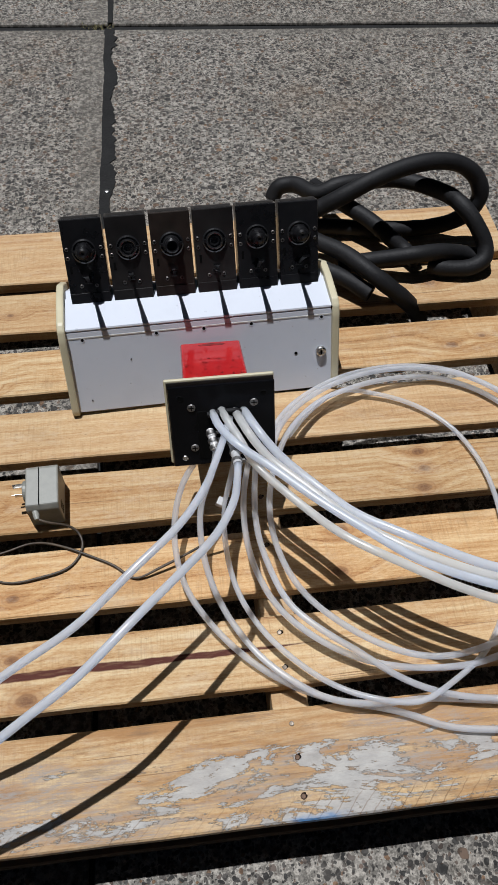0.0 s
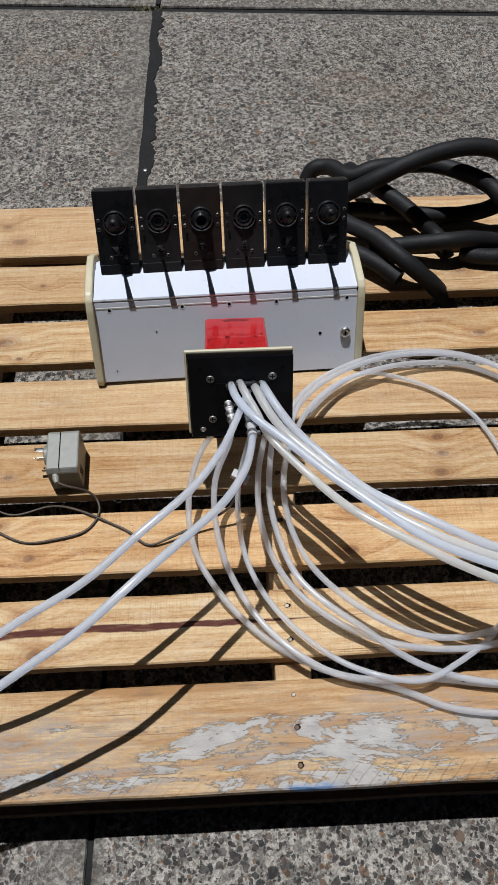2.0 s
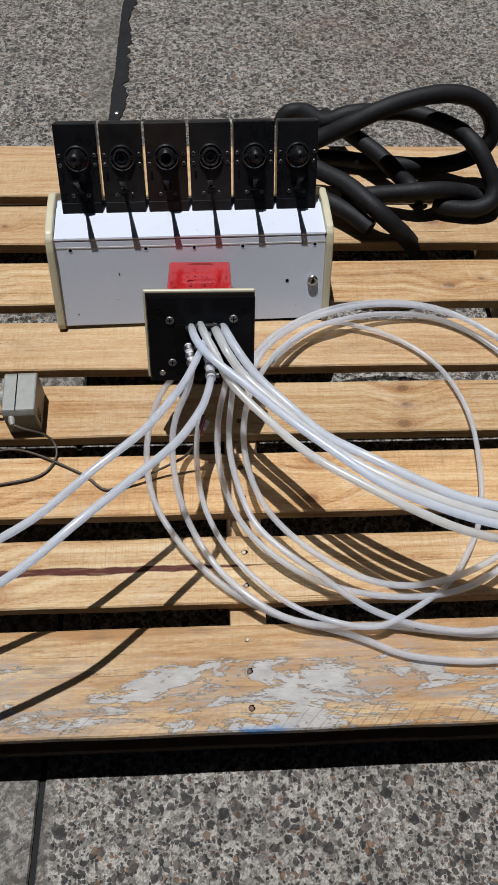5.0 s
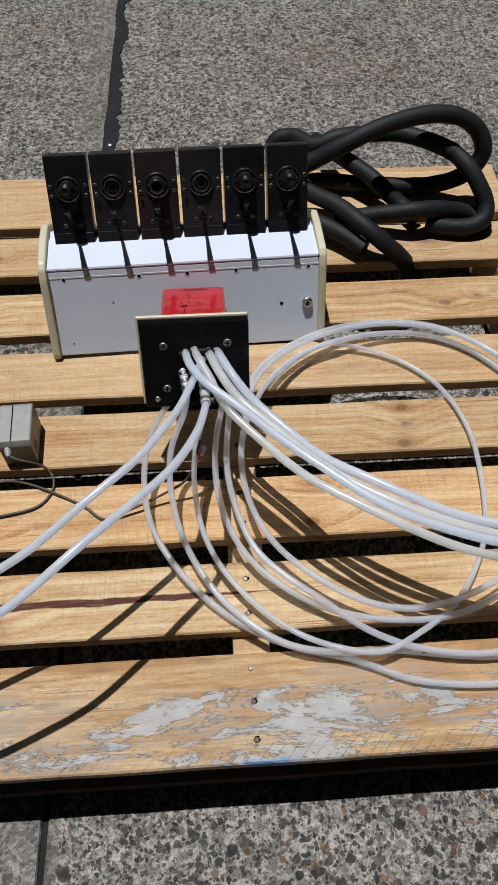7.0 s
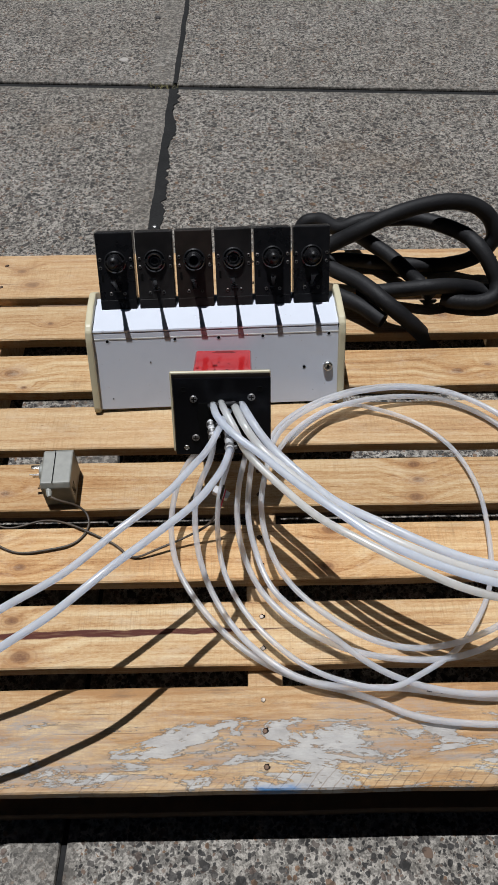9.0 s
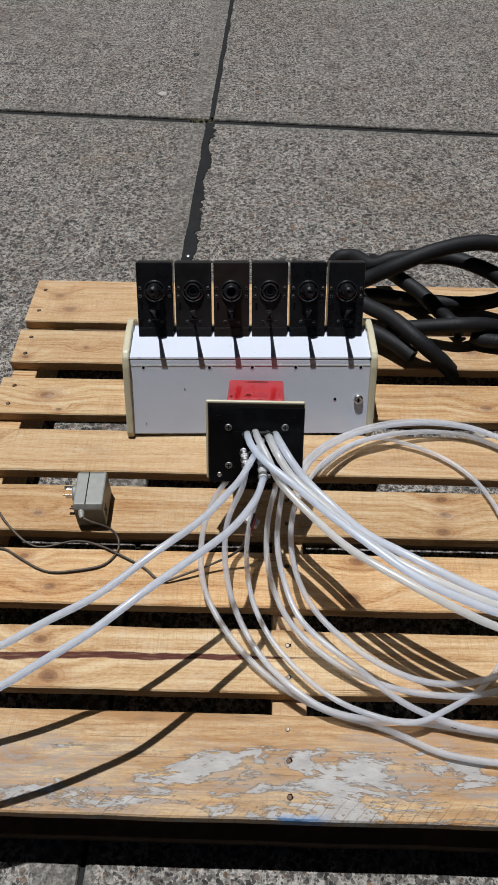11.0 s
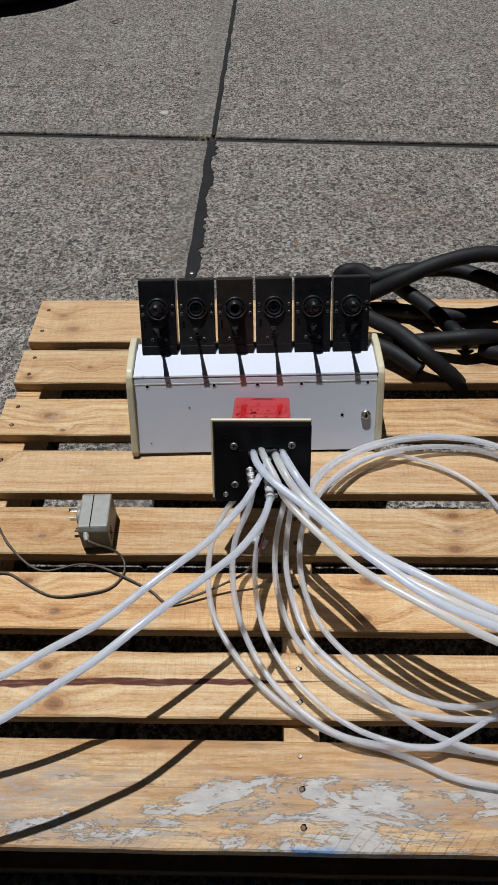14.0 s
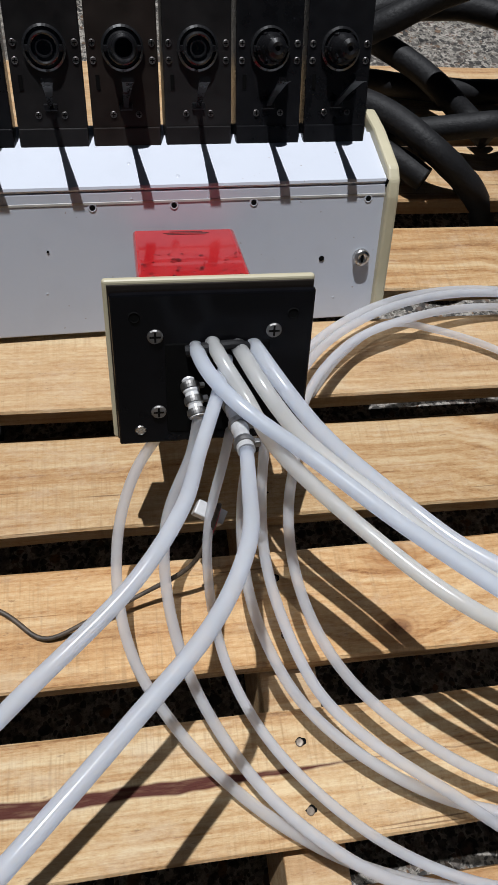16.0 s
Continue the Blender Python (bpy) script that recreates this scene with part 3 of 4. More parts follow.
nail_me = to_object("nail", lathe([(0.0, -0.001), (0.0034, -0.001), (0.0034, 0.0004), (0.0026, 0.0009), (0.0, 0.0007)], 10), RUSTY)
bright_me = to_object("nail", lathe([(0.0, -0.001), (0.0031, -0.001), (0.0031, 0.0005), (0.0024, 0.0010), (0.0, 0.0008)], 10), TARNISH)
for first_nail in (nail_me, bright_me):
    scene.collection.objects.unlink(first_nail)
for i, (y0, y1) in enumerate(DECK):
    for x in BEARERS:
        spots = (0.20, 0.54, 0.85) if i == 0 and x == BEARERS[1] else (0.24, 0.74)
        for f in spots:
            bright = f == 0.85 or (i == 1 and x == BEARERS[1])
            k = (bright_me if bright else nail_me).copy()
            scene.collection.objects.link(k)
            k.parent = pallet
            lx, ly = x - PXM - 0.003 + random.uniform(-0.002, 0.002), y0 + (y1 - y0) * f - 0.714
            k.matrix_local = pose(lx, ly, TOP + 0.0008, random.uniform(-8, 8), random.uniform(-8, 8), 0)
            if f != 0.85:
                # shadow patch, set slightly off the nail's centre
                part("nail_pit", pit_shadow_mesh(i * 7 + x * 31 + f), HOLE, pallet, m=pose(lx + 0.001, ly + 0.001, TOP + 0.0007))
for first_nail in (nail_me, bright_me):
    bpy.data.objects.remove(first_nail)

# ---- drink dispenser ----
BOX = pose(0.1585, 0.797, TOP + 0.003, 0, 0.5, 2.2)
U0, LEN = -0.015, 0.424
dispenser = thing("drink_dispenser", BOX, "white metal drink dispenser with six black valves and cream end caps", "dispenser")
front = [(0.0, 0.004), (0.0585, 0.1285), (0.066, 0.1285), (0.150, 0.1285), (0.185, 0.100), (0.205, 0.004)]
part("housing", extrude_profile(front, U0 + 0.011, LEN - 0.010, 0.0012), WHITE, dispenser, "white painted sloping front with water drops")
panel = [(0.0592, 0.1292), (0.0590, 0.1312), (0.0605, 0.1332), (0.128, 0.1330), (0.128, 0.1300), (0.0625, 0.1312), (0.0608, 0.1292)]
part("top_panel", extrude_profile(panel, U0 + 0.011, LEN - 0.012), WHITE, dispenser, "white top panel with a folded front lip")
part("seam", extrude_profile([(0.0534, 0.1188), (0.0542, 0.1206), (0.0555, 0.1206), (0.0548, 0.1188)], U0 + 0.012, LEN - 0.011), OFFWHITE, dispenser)
cap = [(-0.004, 0.0), (-0.0045, 0.010), (0.046, 0.122), (0.055, 0.136), (0.066, 0.1425), (0.120, 0.1435), (0.155, 0.139), (0.190, 0.112), (0.211, 0.0)]
for u in (U0, LEN - 0.012):
    part("end_cap", extrude_profile(cap, u, u + 0.012, 0.0028), CREAM, dispenser, "cream plastic end cap", smooth=False)
part("catch", box(LEN - 0.0125, LEN - 0.0095, 0.055, 0.060, 0.126, 0.1345, 0.001), HOLE, dispenser)
SLOPE = math.degrees(math.atan2(0.1245, 0.0585))
def on_front(u, s, lift=0.0):
    """A pose on the sloping front, s metres up it, facing out."""
    a = radians(SLOPE)
    v, w = 0.0 + s * math.cos(a), 0.004 + s * math.sin(a)
    return pose(u, v - lift * math.sin(a), w + lift * math.cos(a), SLOPE, 0, 0)
for u in (0.020, 0.134, 0.208, 0.283, 0.396):
    rivet = part("rivet_hole", lathe([(0.0042, -0.001), (0.0040, 0.0), (0.0033, 0.0003), (0.0026, 0.0), (0.0026, -0.003), (0.0, -0.003)], 16), WHITE, dispenser, m=on_front(u, 0.124, 0.0003))
    part("hole", lathe([(0.0, 0.0), (0.0026, 0.0)], 12), HOLE, rivet, m=pose(0, 0, 0.0002))
for u, s in ((0.354, 0.066), (0.02, 0.02), (0.09, 0.085)):
    part("hole", lathe([(0.0, 0.0003), (0.0026 if u > 0.3 else 0.0011, 0.0003), (0.0026 if u > 0.3 else 0.0011, -0.001)], 12), HOLE, dispenser, m=on_front(u, s, 0.0004))
lock = part("lock", lathe([(0.0, -0.001), (0.0085, -0.001), (0.0085, 0.004), (0.0072, 0.006), (0.003, 0.0062), (0.0026, 0.0045), (0.0, 0.0045)], 24), STEEL, dispenser, "round chrome lock", True, on_front(0.395, 0.066, 0.0))
part("key_slot", box(-0.001, 0.001, -0.004, 0.004, 0.0045, 0.0066), HOLE, lock)

ROOT_Z = 0.036
VW, VH, VD, LEAN_BACK = 0.0620, 0.131, 0.030, 28.0


def valve(u, nozzle, mat, k):
    """One leaning black valve on the top panel, its face towards the front."""
    base = pose(u, 0.1141, 0.1300, -LEAN_BACK, 0, 0)
    body = box(0, VW, 0.0, VD, 0.0, VH, 0.0014)
    v = part("dispensing_valve", body, mat, dispenser, "black plastic dispensing valve" if nozzle else "black plastic dispensing valve with no nozzle", m=base)
    part("hood", extrude_profile([(0.003, VH - 0.002), (0.004, VH + 0.0006), (0.014, VH + 0.0016), (VD - 0.002, VH - 0.002)], 0.004, VW - 0.004), BLACK_DULL, v)
    part("foot_strip", box(0.0005, VW - 0.0005, -0.0012, 0.004, 0.0, 0.0185, 0.0008), mat, v)
    face = lambda x, z, y=0.0: pose(x, y, z, 90, 0, 0)
    cx, cz = VW / 2, VH * 0.635
    part("collar", lathe([(0.0, 0.0), (0.0185, 0.0), (0.0185, 0.003), (0.0165, 0.0042), (0.0155, 0.0018), (0.0138, 0.0018), (0.0132, 0.0065), (0.0118, 0.0072), (0.0105, 0.0065), (0.0100, 0.003), (0.0078, 0.003), (0.0074, 0.0055), (0.0060, 0.0055), (0.0056, 0.0012), (0.0, 0.0012)], 32), BLACK_RING, v, smooth=False, m=face(cx, cz))
    for a in (-1, 1):
        part("lug", box(-0.002, 0.002, -0.0025, 0.0025, 0.0, 0.005, 0.0006), BLACK, v, m=face(cx + a * 0.0142, cz))
    if nozzle:
        tilt = pose(cx, 0, cz, 90 - 4, 0, 0)
        prof = [(0.0125, 0.003), (0.0125, 0.014), (0.0110, 0.0165), (0.0105, 0.027), (0.0085, 0.029), (0.0075, 0.029), (0.0070, 0.012), (0.0, 0.012)] if nozzle == 1 else [(0.0130, 0.003), (0.0130, 0.012), (0.0118, 0.016), (0.0095, 0.021), (0.0085, 0.030), (0.0050, 0.032), (0.0022, 0.031), (0.0022, 0.026), (0.0, 0.026)]
        noz = part("nozzle", lathe(prof, 28), BLACK, v, m=tilt)
        if nozzle == 2:
            for j in range(6):
                a = j * math.pi / 3
                part("grip", box(0.0118, 0.0142, -0.0014, 0.0014, 0.004, 0.014, 0.0005), BLACK, noz, m=pose(0, 0, 0, 0, 0, math.degrees(a)))
    for x, z in ((0.0052, 0.665), (VW - 0.0052, 0.665), (0.0052, 0.560), (VW - 0.0052, 0.560), (0.0195, 0.225), (VW - 0.0195, 0.225)):
        add_screw(v, face(x, VH * z), 0.0030, 0.0009, STEEL_DARK)
    # tapered lever that sticks out far below the collar, widest at its lipped tip
    tip_x = (0.0350, 0.0335, 0.0300, 0.0255, 0.0260, 0.0255)[k]
    lever = bmesh.new()
    rings = []
    for f, half, thick in ((0.0, 0.0022, 0.0030), (0.35, 0.0026, 0.0022), (0.80, 0.0040, 0.0015), (0.97, 0.0046, 0.0015), (0.985, 0.0048, 0.0034), (1.0, 0.0048, 0.0034)):
        c = Vector((cx, 0.0, ROOT_Z)).lerp(Vector((tip_x, -0.082, 0.0665)), f) + Vector((0, 0, 0.006 * f * (1 - f)))
        rings.append([lever.verts.new(c + Vector(q)) for q in ((-half, 0, -thick / 2), (half, 0, -thick / 2), (half, 0, thick / 2), (-half, 0, thick / 2))])
    for r0, r1 in zip(rings, rings[1:]):
        for q in range(4):
            lever.faces.new((r0[q], r0[(q + 1) % 4], r1[(q + 1) % 4], r1[q]))
    lever.faces.new(rings[0])
    lever.faces.new(rings[-1])
    bmesh.ops.recalc_face_normals(lever, faces=lever.faces[:])
    part("lever", lever, BLACK, v, "thin black dispensing lever with a lipped tip")
    part("lever_pivot", box(cx - 0.006, cx + 0.006, -0.002, 0.002, ROOT_Z - 0.003, ROOT_Z + 0.003, 0.0008), BLACK, v)
    part("slot", box(0.006, 0.0095, -0.0006, 0.001, 0.050, 0.062), HOLE, v)
    return v


KINDS = [(2, BLACK), (0, BLACK_DULL), (1, BLACK_BROWN), (0, BLACK_DULL), (2, BLACK), (2, BLACK)]
for k, (nozzle, mat) in enumerate(KINDS):
    valve(0.0086 + k * 0.0664, nozzle, mat, k)

# ---- tap column lying against the dispenser ----
PLATE = pose(0.3745, 0.6425, 0.3145, -23.8, 0, 0)
column = thing("tap_column", PLATE, "red and white tap column tipped over, black base plate towards tubes", "tap column")
# local x across, y back along the column, z up the plate
def shell(x0, x1, z0, z1, y0, y1, grow):
    bm = bmesh.new()
    a = [bm.verts.new(c) for c in ((x0, y0, z0), (x1, y0, z0), (x1, y0, z1), (x0, y0, z1))]
    b = [bm.verts.new(c) for c in ((x0, y1, z0 - grow), (x1, y1, z0 - grow), (x1, y1, z1), (x0, y1, z1))]
    bm.faces.new(a)
    bm.faces.new(b[::-1])
    for k in range(4):
        j = (k + 1) % 4
        bm.faces.new((a[k], b[k], b[j], a[j]))
    bmesh.ops.recalc_face_normals(bm, faces=bm.faces[:])
    bmesh.ops.bevel(bm, geom=bm.edges[:], offset=0.004, segments=3, affect="EDGES", profile=0.5)
    return bm
part("column_body", shell(-0.0475, 0.0445, -0.050, 0.012, 0.006, 0.200, 0.022), OFFWHITE, column, "off-white column body")
cover = part("cover", shell(-0.0485, 0.0455, 0.004, 0.0225, 0.006, 0.2090, 0.0), RED, column, "glossy red plastic cover with water drops")
for i, w in enumerate((0.030, 0.042, 0.036)):
    part("print", box(-w / 2, w / 2, 0.2000 - i * 0.0032, 0.2015 - i * 0.0032, 0.0224, 0.0227), INK, cover, "line of dark print too small to read")
flange = part("flange", box(-0.073, 0.0715, 0.0005, 0.0060, -0.062, 0.0655, 0.0022, 3), CREAM, column, "cream flange round the plate")
part("base_plate", box(-0.069, 0.0715, -0.0055, 0.0002, -0.0645, 0.0575, 0.0016), BLACK_GLOSS, column, "glossy black base plate")
part("back_sheet", box(-0.0700, 0.0705, -0.0016, 0.0004, -0.061, 0.0625, 0.0006), BLACK_BROWN, column)
opening = part("opening", box(-0.033, 0.041, -0.0064, -0.0050, -0.055, 0.020, 0.001), HOLE, column, "dark opening for the tubes")
part("gland", sweep([(-0.018, -0.006, 0.014), (0.0, -0.009, 0.018), (0.018, -0.008, 0.019), (0.032, -0.007, 0.012), (0.038, -0.006, 0.0)], 0.0045, 10, 0.003, wobble=0.5), RUBBER, opening)
def on_plate(x, z, lift=-0.0055):
    return pose(x, lift, z, 90, 0, 0)
for x, z in ((-0.0395, 0.026), (0.0435, 0.0275), (-0.0390, -0.036)):
    add_screw(column, on_plate(x, z), 0.0056, 0.0016, ZINC, "dull countersunk steel screw")
for x, z in ((-0.053, 0.041), (0.0565, 0.040), (-0.053, -0.052)):
    part("screw_hole", lathe([(0.0, 0.0004), (0.0032, 0.0004), (0.0036, 0.0008), (0.0042, 0.0)], 16), HOLE if z > 0 else STEEL, column, m=on_plate(x, z))

def fitting(p, q, name="hose_fitting"):
    """A stepped metal hose tail from p to q with two crimped clamps."""
    p, q = Vector(p), Vector(q)
    L = (q - p).length
    rot = (q - p).to_track_quat("Z", "Y").to_matrix().to_4x4()
    inv = PLATE.inverted() @ Matrix.Translation(p) @ rot
    f = part(name, lathe([(0.0, 0.0), (0.0064, 0.0), (0.0064, L * 0.18), (0.0054, L * 0.22), (0.0061, L * 0.42), (0.0053, L * 0.46), (0.0061, L * 0.7), (0.0053, L * 0.74), (0.0060, L), (0.0, L)], 28), CLEAR_GREY, column, "tube stub held by crimped steel clamps", m=inv)
    for c in (0.30, 0.62, 0.90):
        ring = part("clamp", lathe([(0.0056, L * c - 0.0024), (0.0069, L * c - 0.0024), (0.0073, L * c), (0.0069, L * c + 0.0024), (0.0056, L * c + 0.0024)], 28), ZINC, f, "crimped steel clamp")
        part("clamp_ear", box(0.0064, 0.0105, -0.0024, 0.0024, L * c - 0.0022, L * c + 0.0022, 0.0007), ZINC, ring)
fitting((0.357, 0.640, 0.306), (0.3625, 0.607, 0.2985))
fitting((0.384, 0.622, 0.312), (0.3872, 0.556, 0.3370))

# water drops standing on the cover
def drops(spots):
    bm = bmesh.new()
    for m, r in spots:
        d = lathe([(0.0, 0.42 * r), (0.35 * r, 0.38 * r), (0.68 * r, 0.26 * r), (0.92 * r, 0.08 * r), (1.0 * r, -0.1 * r)], 10)
        d.transform(Matrix.Diagonal((1.0, 0.75 + 0.5 * rnd_drop.random(), 1.0, 1.0)))
        join(bm, d, m)
    return bm
rnd_drop = random.Random(5)
wet = [(pose(rnd_drop.uniform(-0.043, 0.040), rnd_drop.uniform(0.045, 0.150), 0.0226), rnd_drop.choice((0.0009, 0.0012, 0.0016, 0.0022))) for _ in range(110)]
tagged(part("water_drops", drops(wet), WATER, cover, "clear water drops", True), kind="stuff")

# ---- tubes ----
TUBES = {}
TUBES["L1"] = [(0.388, 0.652, 0.318), (0.378, 0.615, 0.330), (0.357, 0.557, 0.338), (0.340, 0.501, 0.373), (0.313, 0.463, 0.373), (0.255, 0.412, 0.368), (0.193, 0.361, 0.355), (0.133, 0.331, 0.341), (0.073, 0.302, 0.325), (-0.020, 0.272, 0.310), (-0.200, 0.235, 0.280)]
TUBES["L2"] = [(0.387, 0.555, 0.338), (0.382, 0.518, 0.358), (0.373, 0.473, 0.388), (0.350, 0.431, 0.396), (0.312, 0.393, 0.398), (0.254, 0.338, 0.402), (0.200, 0.292, 0.393), (0.156, 0.267, 0.381), (0.100, 0.238, 0.362), (0.010, 0.205, 0.340), (-0.171, 0.165, 0.305)]
TUBES["Ta"] = [(0.362, 0.650, 0.330), (0.367, 0.619, 0.339), (0.377, 0.598, 0.344), (0.386, 0.585, 0.344), (0.426, 0.550, 0.338), (0.475, 0.499, 0.337), (0.529, 0.449, 0.337), (0.580, 0.407, 0.335), (0.634, 0.379, 0.332), (0.705, 0.357, 0.323), (0.810, 0.340, 0.318), (0.965, 0.381, 0.292)]
TUBES["Tb"] = [(0.372, 0.656, 0.333), (0.381, 0.624, 0.336), (0.393, 0.605, 0.328), (0.407, 0.564, 0.328), (0.462, 0.498, 0.320), (0.503, 0.449, 0.328), (0.562, 0.406, 0.331), (0.615, 0.373, 0.330), (0.670, 0.354, 0.315), (0.726, 0.344, 0.302), (0.825, 0.328, 0.289), (0.974, 0.372, 0.257)]
TUBES["Tc"] = [(0.391, 0.650, 0.331), (0.406, 0.606, 0.333), (0.428, 0.573, 0.322), (0.470, 0.528, 0.318), (0.527, 0.466, 0.320), (0.600, 0.412, 0.325), (0.700, 0.369, 0.322), (0.810, 0.347, 0.322), (0.960, 0.385, 0.308)]
TUBES["Td"] = [(0.402, 0.650, 0.331), (0.421, 0.606, 0.331), (0.444, 0.574, 0.320), (0.493, 0.521, 0.312), (0.525, 0.483, 0.317), (0.577, 0.445, 0.324), (0.625, 0.415, 0.325), (0.671, 0.391, 0.325), (0.718, 0.374, 0.329), (0.812, 0.354, 0.335), (0.957, 0.393, 0.322)]
TUBES["B1"] = [(0.352, 0.665, 0.262), (0.342, 0.629, 0.258), (0.319, 0.604, 0.243), (0.302, 0.571, 0.218), (0.296, 0.525, 0.198), (0.305, 0.471, 0.178), (0.338, 0.413, 0.168), (0.385, 0.362, 0.160), (0.438, 0.324, 0.157), (0.490, 0.301, 0.157), (0.533, 0.289, 0.160), (0.576, 0.275, 0.157), (0.618, 0.256, 0.157), (0.674, 0.246, 0.157), (0.734, 0.243, 0.157), (0.800, 0.252, 0.157), (0.900, 0.290, 0.158)]
TUBES["B2"] = [(0.363, 0.609, 0.298), (0.358, 0.593, 0.273), (0.336, 0.557, 0.238), (0.334, 0.502, 0.203), (0.350, 0.443, 0.178), (0.386, 0.379, 0.168), (0.423, 0.338, 0.170), (0.474, 0.303, 0.170), (0.532, 0.290, 0.170), (0.608, 0.291, 0.160), (0.674, 0.282, 0.157), (0.742, 0.276, 0.157), (0.820, 0.285, 0.157), (0.920, 0.340, 0.158)]
TUBES["B3"] = [(0.402, 0.668, 0.272), (0.394, 0.632, 0.270), (0.382, 0.592, 0.258), (0.369, 0.559, 0.233), (0.365, 0.517, 0.208), (0.374, 0.455, 0.188), (0.401, 0.399, 0.178), (0.446, 0.348, 0.173), (0.490, 0.315, 0.170), (0.539, 0.292, 0.178), (0.589, 0.284, 0.178), (0.638, 0.306, 0.173), (0.691, 0.340, 0.168), (0.732, 0.390, 0.163), (0.761, 0.445, 0.157), (0.776, 0.520, 0.157), (0.777, 0.624, 0.157), (0.747, 0.705, 0.157), (0.698, 0.755, 0.157), (0.633, 0.784, 0.160), (0.583, 0.788, 0.168), (0.520, 0.743, 0.178), (0.479, 0.692, 0.188)]
TUBES["B4"] = [(0.412, 0.672, 0.262), (0.412, 0.648, 0.257), (0.409, 0.620, 0.248), (0.398, 0.582, 0.228), (0.394, 0.536, 0.208), (0.400, 0.488, 0.193), (0.426, 0.428, 0.178), (0.471, 0.381, 0.173), (0.523, 0.349, 0.170), (0.575, 0.332, 0.170), (0.627, 0.325, 0.170), (0.687, 0.327, 0.172), (0.754, 0.351, 0.178), (0.820, 0.410, 0.178), (0.875, 0.500, 0.170), (0.895, 0.600, 0.165), (0.885, 0.680, 0.162), (0.851, 0.733, 0.157), (0.810, 0.775, 0.157), (0.746, 0.805, 0.160), (0.664, 0.804, 0.168), (0.592, 0.783, 0.178), (0.541, 0.763, 0.178), (0.495, 0.719, 0.188), (0.465, 0.669, 0.203), (0.448, 0.620, 0.218)]
TUBES["B5"] = [(0.420, 0.672, 0.262), (0.420, 0.648, 0.257), (0.419, 0.619, 0.248), (0.413, 0.582, 0.228), (0.410, 0.532, 0.213), (0.419, 0.485, 0.198), (0.441, 0.427, 0.188), (0.478, 0.386, 0.188), (0.522, 0.352, 0.186), (0.564, 0.320, 0.178), (0.607, 0.298, 0.173), (0.665, 0.283, 0.168), (0.739, 0.279, 0.168), (0.810, 0.305, 0.165), (0.900, 0.380, 0.160), (0.935, 0.480, 0.158), (0.935, 0.600, 0.160), (0.910, 0.700, 0.168), (0.856, 0.737, 0.175), (0.822, 0.770, 0.175), (0.769, 0.803, 0.175), (0.691, 0.817, 0.177), (0.610, 0.807, 0.180), (0.547, 0.780, 0.185), (0.496, 0.740, 0.195), (0.463, 0.693, 0.210), (0.447, 0.647, 0.225)]
TUBES["B6"] = [(0.440, 0.672, 0.262), (0.440, 0.648, 0.257), (0.443, 0.608, 0.248), (0.432, 0.568, 0.233), (0.430, 0.529, 0.218), (0.440, 0.481, 0.203), (0.465, 0.433, 0.193), (0.517, 0.382, 0.188), (0.575, 0.348, 0.184), (0.626, 0.335, 0.184), (0.688, 0.342, 0.184), (0.757, 0.370, 0.184), (0.840, 0.430, 0.184), (0.905, 0.530, 0.182), (0.920, 0.620, 0.178), (0.900, 0.690, 0.172), (0.852, 0.748, 0.168), (0.818, 0.781, 0.168), (0.765, 0.814, 0.168), (0.687, 0.828, 0.170), (0.606, 0.818, 0.173), (0.543, 0.791, 0.178), (0.492, 0.751, 0.188), (0.459, 0.704, 0.203), (0.443, 0.658, 0.218)]
NAMES = {"L": "milky white plastic tube rising from the tap column", "T": "thick milky tube in the bundle leaving the tap column", "B": "milky white tube looping across the pallet boards"}
for key, pts in TUBES.items():
    r = {"L": 0.0047, "T": 0.0053, "B": 0.0043}[key[0]]
    if key in ("Tc", "Td"):
        r = 0.0057
    if key == "B3":
        r = 0.0038
    t = to_object("plastic_tube", sweep(pts, r, 14, 0.006, inner=r * 0.7), TUBE_C if key[0] == "B" else TUBE_B if key in ("Tb", "Tc") else TUBE_A, True)
    tagged(t, NAMES[key[0]], "tube", "tubes of the tap column")
    if key in ("B1", "B2"):
        line = spline(pts)
        for share in ((0.52, 0.54, 0.56, 0.86) if key == "B1" else (0.66, 0.68, 0.70, 0.72)):
            k = int(share * len(line))
            d = line[k + 1] - line[k]
            m = Matrix.Translation(line[k] + Vector((0, -0.0012, r * 0.96))) @ d.to_track_quat("X", "Z").to_matrix().to_4x4()
            part("print_mark", box(-0.0035, 0.0035, -0.0009, 0.0009, -0.0003, 0.0005), INK_BLACK, t, "short black print mark", m=m)

